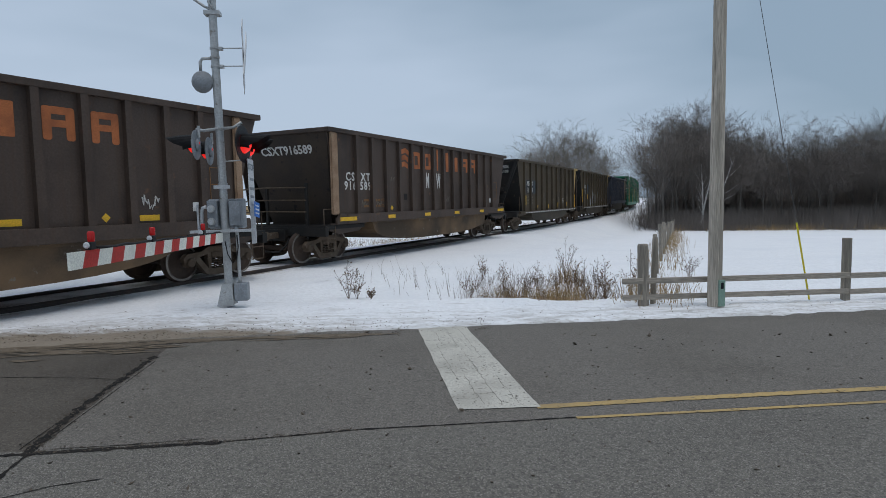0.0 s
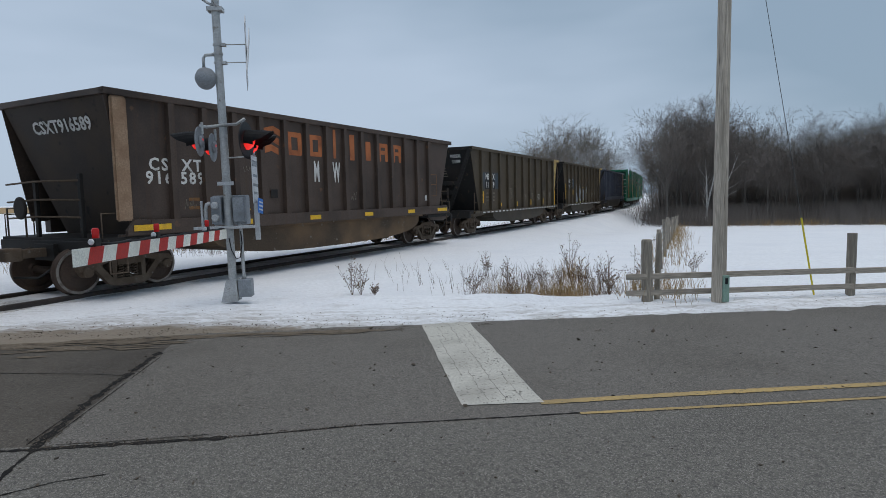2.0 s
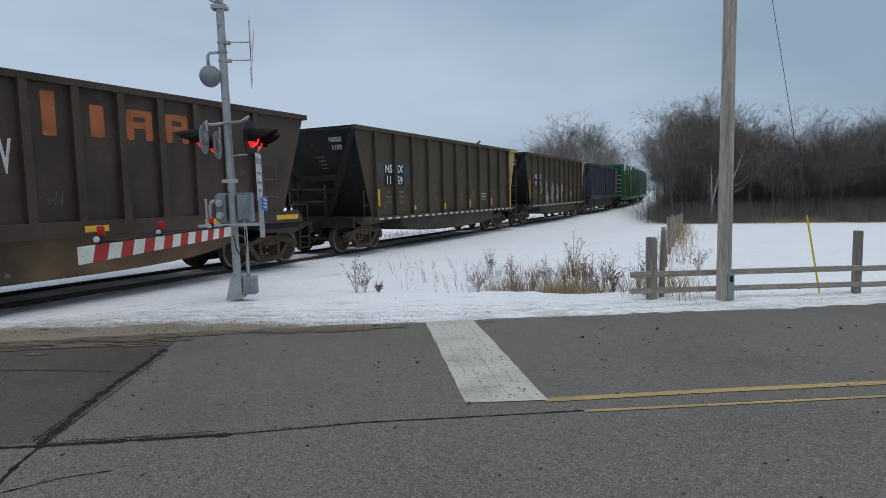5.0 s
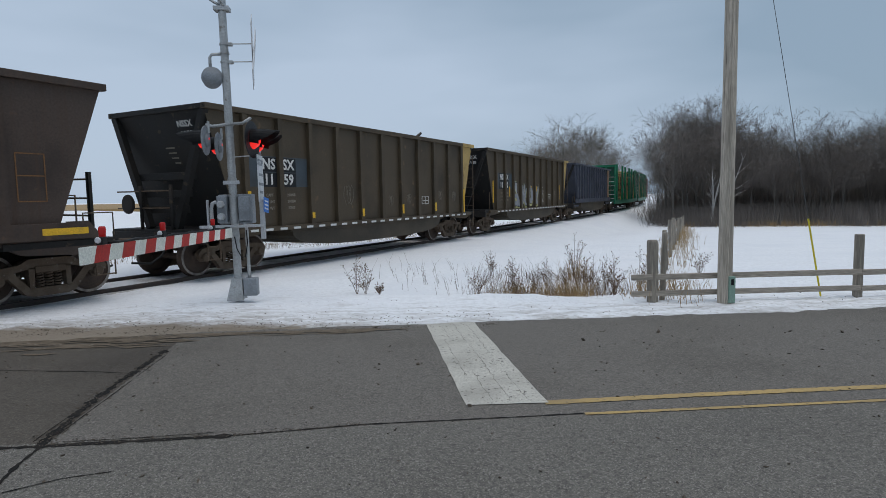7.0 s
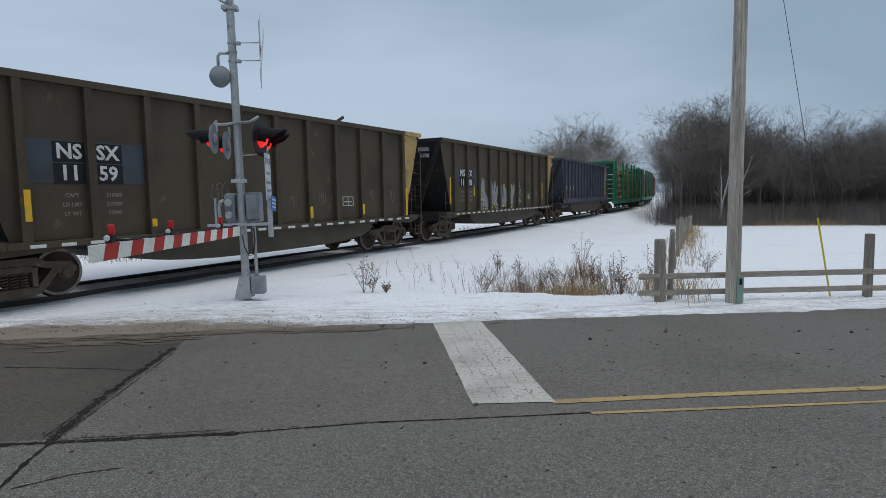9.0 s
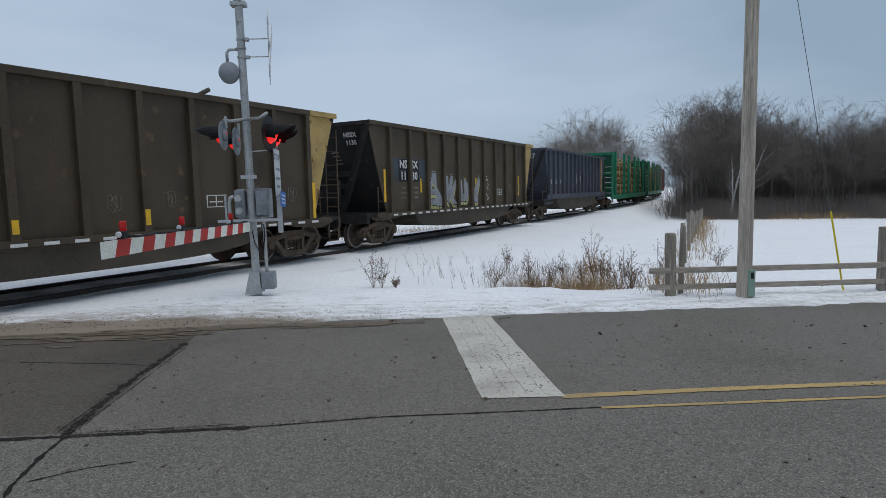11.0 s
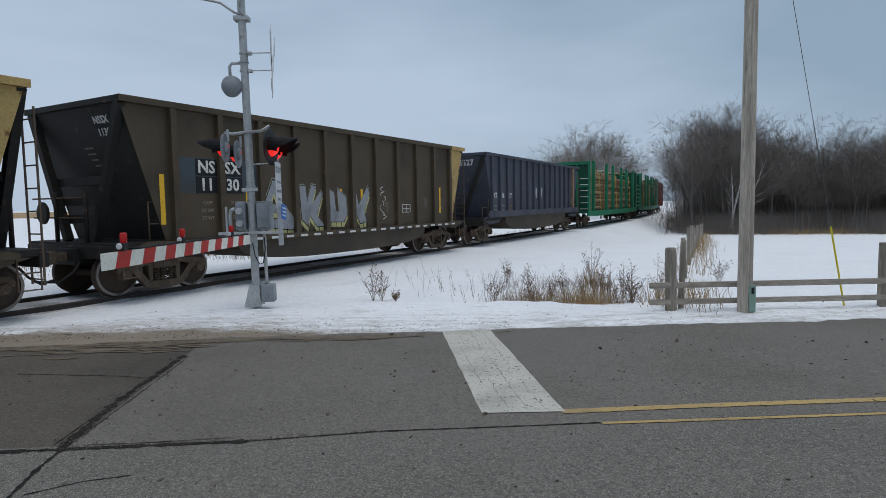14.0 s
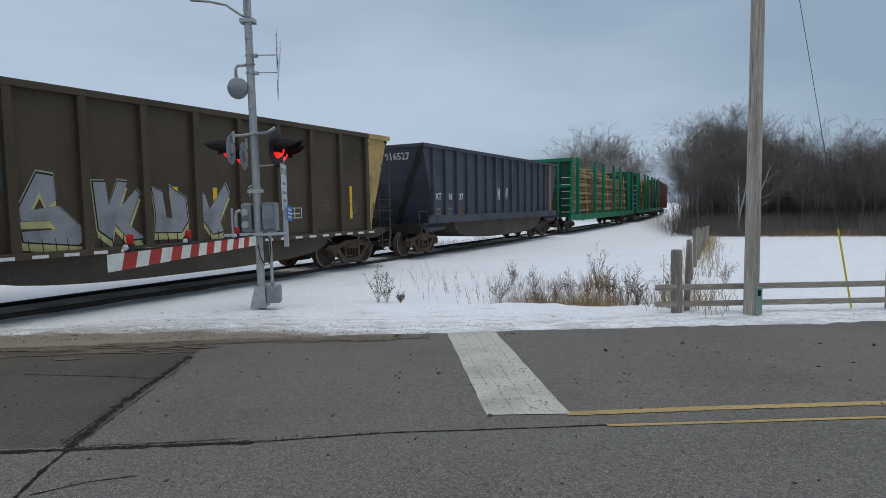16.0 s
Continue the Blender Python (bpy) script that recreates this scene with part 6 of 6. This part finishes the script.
def build_trees():
    rnd = random.Random(21)
    protos = []
    for i, (h, sp, lv) in enumerate(((12.0, 0.36, (15, 7, 5, 4)), (11.0, 0.40, (14, 7, 5, 4)), (12.5, 0.33, (16, 7, 5, 4)), (10.0, 0.42, (13, 7, 5, 4)), (10.8, 0.36, (15, 7, 5, 4)))):
        protos.append((h, tree_mesh(31 + i, h, sp, rnd.uniform(-0.05, 0.05), lv)))

    def as_tree(data, trunk_mat, twig_mat, label):
        t = thing("bare_tree", label, "tree", "woodland trees")
        for key, m in (("trunk", trunk_mat), ("crown", twig_mat)):
            me = bpy.data.meshes.new(key)
            me.from_pydata(data[key][0], [], data[key][1])
            me.materials.append(m)
            ob = new(key, me)
            ob.parent = t
        return t

    first = {}

    def plant(k, x, y, scale, turn, pale=False):
        key = (k, pale)
        m = Matrix.Translation((x, y, ground_z(x, y) - 0.1)) @ pose(0, 0, 0, 0, 0, turn)
        if key not in first:
            first[key] = as_tree(protos[k][1], TRUNK, TWIG_PALE if pale else TWIG, "pale bare deciduous tree beyond the train" if pale else "bare dark deciduous tree at the wood's edge")
            t = first[key]
            t.scale = (scale,) * 3
            t.matrix_basis = m @ Matrix.Diagonal((scale, scale, scale, 1))
        else:
            t = copy_thing(first[key], m)
            t.scale = (scale,) * 3
        return t

    def polar(deg, dist):
        return dist * math.sin(radians(deg)), dist * math.cos(radians(deg))

    # the wood beside the field: edge row first, then deeper rows
    for row, (d0, n) in enumerate(((61, 20), (64, 20), (69, 18), (75, 15), (84, 10))):
        for i in range(n):
            a = 18.4 + 26.4 * (i + rnd.uniform(0.15, 0.85)) / n
            x, y = polar(a, d0 + rnd.uniform(-2.5, 2.5) + (3 if a < 20 else 0))
            s, c = track_coords(x, y)
            if c > -5.2:
                continue
            tall = 1.06 if a < 24.5 else (0.92 if a < 28 else (0.74 if a < 32 else (0.78 if a < 35 else 0.86)))
            if a < 19.8:
                tall = 0.78
            plant(rnd.randrange(5), x, y, 0.97 * tall * rnd.uniform(0.82, 1.1) * (0.9 + 0.0035 * (d0 - 60)), rnd.uniform(0, 360))
    # pale group beyond the train
    pale = [(5.6, 150, 3, 1.15), (6.3, 155, 1, 1.1)]
    pale += [(8.6 + 0.52 * i, 112 + 7 * (i % 4), (i * 3) % 5, (0.95, 1.15, 1.3, 1.22, 1.34, 1.12)[i % 6]) for i in range(14)]
    for a, d, k, sc in pale:
        if a > 15.3:
            sc *= 0.8
        x, y = polar(a, d)
        plant(k, x, y, sc, rnd.uniform(0, 360), True)
    # leaning birches in the wood's edge
    for i, (a, ln, h) in enumerate(((23.6, 0.16, 8.5), (24.2, 0.3, 9.0), (24.0, -0.05, 7.5))):
        data = tree_mesh(80 + i, h, 0.16, ln, (9, 4, 3), 0.10)
        t = as_tree(data, BIRCH, TWIG, "leaning white-barked birch at the wood's edge")
        x, y = polar(a, 58)
        t.matrix_basis = Matrix.Translation((x, y, ground_z(x, y) - 0.1)) @ pose(0, 0, 0, 0, 0, -24)

    # brush under the trees and a distant hedge line, too fine to count
    def brush(name, label, places, material, lo, hi, n, spread=0.5, r=0.012, seed=1):
        rr = random.Random(seed)
        vs, fs = [], []
        for x, y in places:
            z = ground_z(x, y) - 0.05
            for _ in range(n):
                h = rr.uniform(lo, hi)
                px, py = x + rr.gauss(0, spread), y + rr.gauss(0, spread)
                a, t = rr.uniform(0, 6.28), rr.uniform(0.05, 0.55)
                p, d = Vector((px, py, z)), Vector((math.cos(a) * t, math.sin(a) * t, 1))
                q = p + d * h * 0.55
                e = q + Vector((d.x + rr.uniform(-0.4, 0.4), d.y + rr.uniform(-0.4, 0.4), 0.8)) * h * 0.45
                i = len(vs)
                for c, w in ((p, r), (q, r * 0.7), (e, r * 0.3)):
                    for k in range(3):
                        vs.append((c.x + w * math.cos(k * 2.1 + a), c.y + w * math.sin(k * 2.1 + a), c.z))
                for b in (0, 3):
                    for k in range(3):
                        fs.append((i + b + k, i + b + (k + 1) % 3, i + b + 3 + (k + 1) % 3, i + b + 3 + k))
        me = bpy.data.meshes.new(name)
        me.from_pydata(vs, [], fs)
        me.materials.append(material)
        return tagged(new(name, me), label, "undergrowth", kind="stuff")

    rb = random.Random(3)
    edge = []
    for i in range(620):
        a = rb.uniform(19.0, 45)
        x, y = polar(a, rb.uniform(56, 74) + (8 if a < 20.5 else 0))
        if track_coords(x, y)[1] < -4.5:
            edge.append((x, y))
    brush("undergrowth", "tangled leafless brush under the trees", edge, TWIG, 0.3, 2.3, 70, 1.3, 0.008, 5)
    deep = []
    for i in range(900):
        a = rb.uniform(19.8, 45)
        x, y = polar(a, rb.uniform(66, 92))
        if track_coords(x, y)[1] < -6:
            deep.append((x, y))
    brush("woodland_stems", "dense thin saplings deep in the wood", deep, BRUSH, 2.0, 7.0, 34, 1.4, 0.014, 15)
    tuft = []
    for i in range(60):
        a = rb.uniform(21, 45)
        tuft.append(polar(a, rb.uniform(54.5, 57.5)))
    brush("dry_grass", "tan dry grass along the wood's edge", tuft, STRAW, 0.25, 0.7, 18, 0.6, 0.012, 6)
    far = []
    for i in range(620):
        s = rb.uniform(-8, 75)
        p = track(s, rb.uniform(4.2, 10.0))
        far.append((p.x, p.y))
    brush("dry_grass", "dry weeds in snow beyond the railway", far[:380], STALK, 0.15, 0.6, 10, 0.45, 0.005, 7)
    brush("dry_grass", "tan dry grass in snow beyond the railway", far[380:], STRAW, 0.15, 0.5, 16, 0.4, 0.005, 17)
    # roadside weeds before the railway
    clump = [(2.0, 10.6), (1.75, 10.5), (2.1, 10.8), (1.5, 10.8), (1.2, 10.7), (0.95, 10.8), (2.1, 10.3), (2.25, 9.95)]
    brush("dry_grass", "pale tan clump of dry grass in snow", clump, STRAW, 0.15, 0.45, 110, 0.17, 0.003, 8)
    brush("dry_grass", "pale tan tuft of dry grass in snow", [(2.7, 12.6), (2.8, 12.7)], STRAW, 0.3, 0.6, 60, 0.15, 0.004, 9)
    brush("dry_grass", "dry grass round the fence posts", [(3.15 + d * math.sin(radians(22)) + 0.15, 9.1 + d * math.cos(radians(22))) for d in (0.2, 0.5, 1, 2, 3, 5, 7, 9, 10.5, 12, 13.5, 15, 16.5, 18, 19.5, 21, 23, 25, 27, 29, 31, 33, 35, 38, 41, 44)], STRAW, 0.15, 0.5, 60, 0.3, 0.005, 10)
    weeds = [(rb.uniform(0.5, 3.2), rb.uniform(10.0, 13.0)) for _ in range(190)]
    brush("dead_weeds", "dark dead weed stalks standing in snow", weeds, STALK, 0.1, 0.42, 9, 0.2, 0.0024, 11)
    brush("dead_weeds", "thin dead weed stalks standing in snow", [(rb.uniform(-1.6, 2.5), rb.uniform(11, 14)) for _ in range(28)], STALK, 0.15, 0.6, 3, 0.2, 0.0035, 12)

    def weed(x, y, h, seed):
        rr = random.Random(seed)
        t = thing("dead_weed", "dried brown branching weed standing in snow", "weed", "roadside weeds", m=pose(x, y, ground_z(x, y) - 0.03))
        bm, heads = B(), B()
        for k in range(9):
            a = rr.uniform(0, 6.28)
            sp = 0.0 if k == 0 else rr.uniform(0.1, 0.5)
            hh = h * (1 if k == 0 else rr.uniform(0.4, 0.85))
            top = Vector((math.cos(a) * sp * hh, math.sin(a) * sp * hh, hh))
            tube(bm, [(0, 0, 0), (top.x * 0.4, top.y * 0.4, hh * 0.5), top], 0.0038, 4, 0.002)
            for j in range(9):
                f = rr.uniform(0.45, 1.0)
                q = Vector((top.x * f, top.y * f, hh * f))
                e = q + Vector((rr.uniform(-0.08, 0.08), rr.uniform(-0.08, 0.08), rr.uniform(0.02, 0.1)))
                tube(bm, [q, e], 0.0017, 3)
                bmesh.ops.create_icosphere(heads, subdivisions=1, radius=rr.uniform(0.006, 0.013), matrix=Matrix.Translation(e))
        part("stem", bm, STALK, t)
        tagged(part("seed_head", heads, STALK, t), kind="stuff")
    for i, (x, y, h) in enumerate(((-1.70, 10.75, 0.74), (-1.55, 10.8, 0.5), (-1.28, 10.7, 0.22), (2.75, 13.0, 0.9), (1.3, 12.2, 0.6), (0.55, 11.4, 0.5), (5.2, 12.3, 0.55), (3.6, 11.2, 0.9), (0.9, 12.9, 0.6), (2.5, 10.9, 0.7), (2.75, 11.3, 0.8), (2.95, 10.6, 0.75), (2.3, 11.6, 0.7), (3.1, 11.7, 0.8), (2.6, 12.0, 0.75), (1.6, 11.3, 0.5), (1.2, 10.9, 0.45), (2.85, 10.2, 0.6), (2.0, 12.2, 0.6))):
        weed(x, y, h, 50 + i)


def build_far_field():
    bm = B()
    pts = [(-700, 40), (-101, 148), (-30, 190), (-20, 260), (-200, 520), (-900, 420)]
    prism(bm, pts, -2.6, -0.22, "z")
    tagged(part("ground", bm, STRAW, None), "distant tan stubble field", "field", kind="structure")


# ---- movement: the train rolls towards the crossing ----
TRAVEL = [(0, 0), (0.5, 1.76), (1, 3.5), (1.5, 5.17), (2, 6.81), (2.5, 8.4), (3, 9.94), (3.5, 11.46), (4, 12.96), (6.5, 20.15), (7, 21.52), (7.5, 22.86), (8, 24.16), (8.5, 25.43), (9, 26.69), (11.5, 33.18), (12, 34.49), (12.5, 35.81), (13, 37.16), (13.5, 38.52), (14, 39.87), (14.5, 41.18), (15, 42.54), (15.5, 43.99), (16, 45.47)]


def travelled(t):
    """Smooth cubic through the known distances."""
    k = len(TRAVEL) - 1
    i = min(k - 1, max(0, sum(1 for a, _ in TRAVEL if a <= t) - 1))
    def slope(j):
        a, b = TRAVEL[max(0, j - 1)], TRAVEL[min(k, j + 1)]
        return (b[1] - a[1]) / (b[0] - a[0])
    (t0, s0), (t1, s1) = TRAVEL[i], TRAVEL[i + 1]
    h = t1 - t0
    f = (t - t0) / h
    return (2 * f ** 3 - 3 * f ** 2 + 1) * s0 + (f ** 3 - 2 * f ** 2 + f) * h * slope(i) + (3 * f ** 2 - 2 * f ** 3) * s1 + (f ** 3 - f ** 2) * h * slope(i + 1)


def car_pose(s, half):
    a, b = track(s - half), track(s + half)
    d = b - a
    c = (a + b) / 2
    return pose(c.x, c.y, RAIL_Z, 0, 0, math.degrees(math.atan2(d.y, d.x)))


def motions():
    for car, wheels, centre, half in TRAIN:
        walk(car, [(0.5 * i, car_pose(centre - travelled(0.5 * i), half)) for i in range(33)])
        for w in wheels:
            x = w.matrix_basis.translation.x
            walk(w, [(0.1 * i, pose(x, 0, 0.457, 0, -math.degrees(travelled(0.1 * i) / 0.457), 0)) for i in range(161)])


build_ground()
build_far_field()
build_shoulders()
build_road()
build_railway()
build_signal()
build_pole()
build_fences()
build_train()
build_trees()
motions()
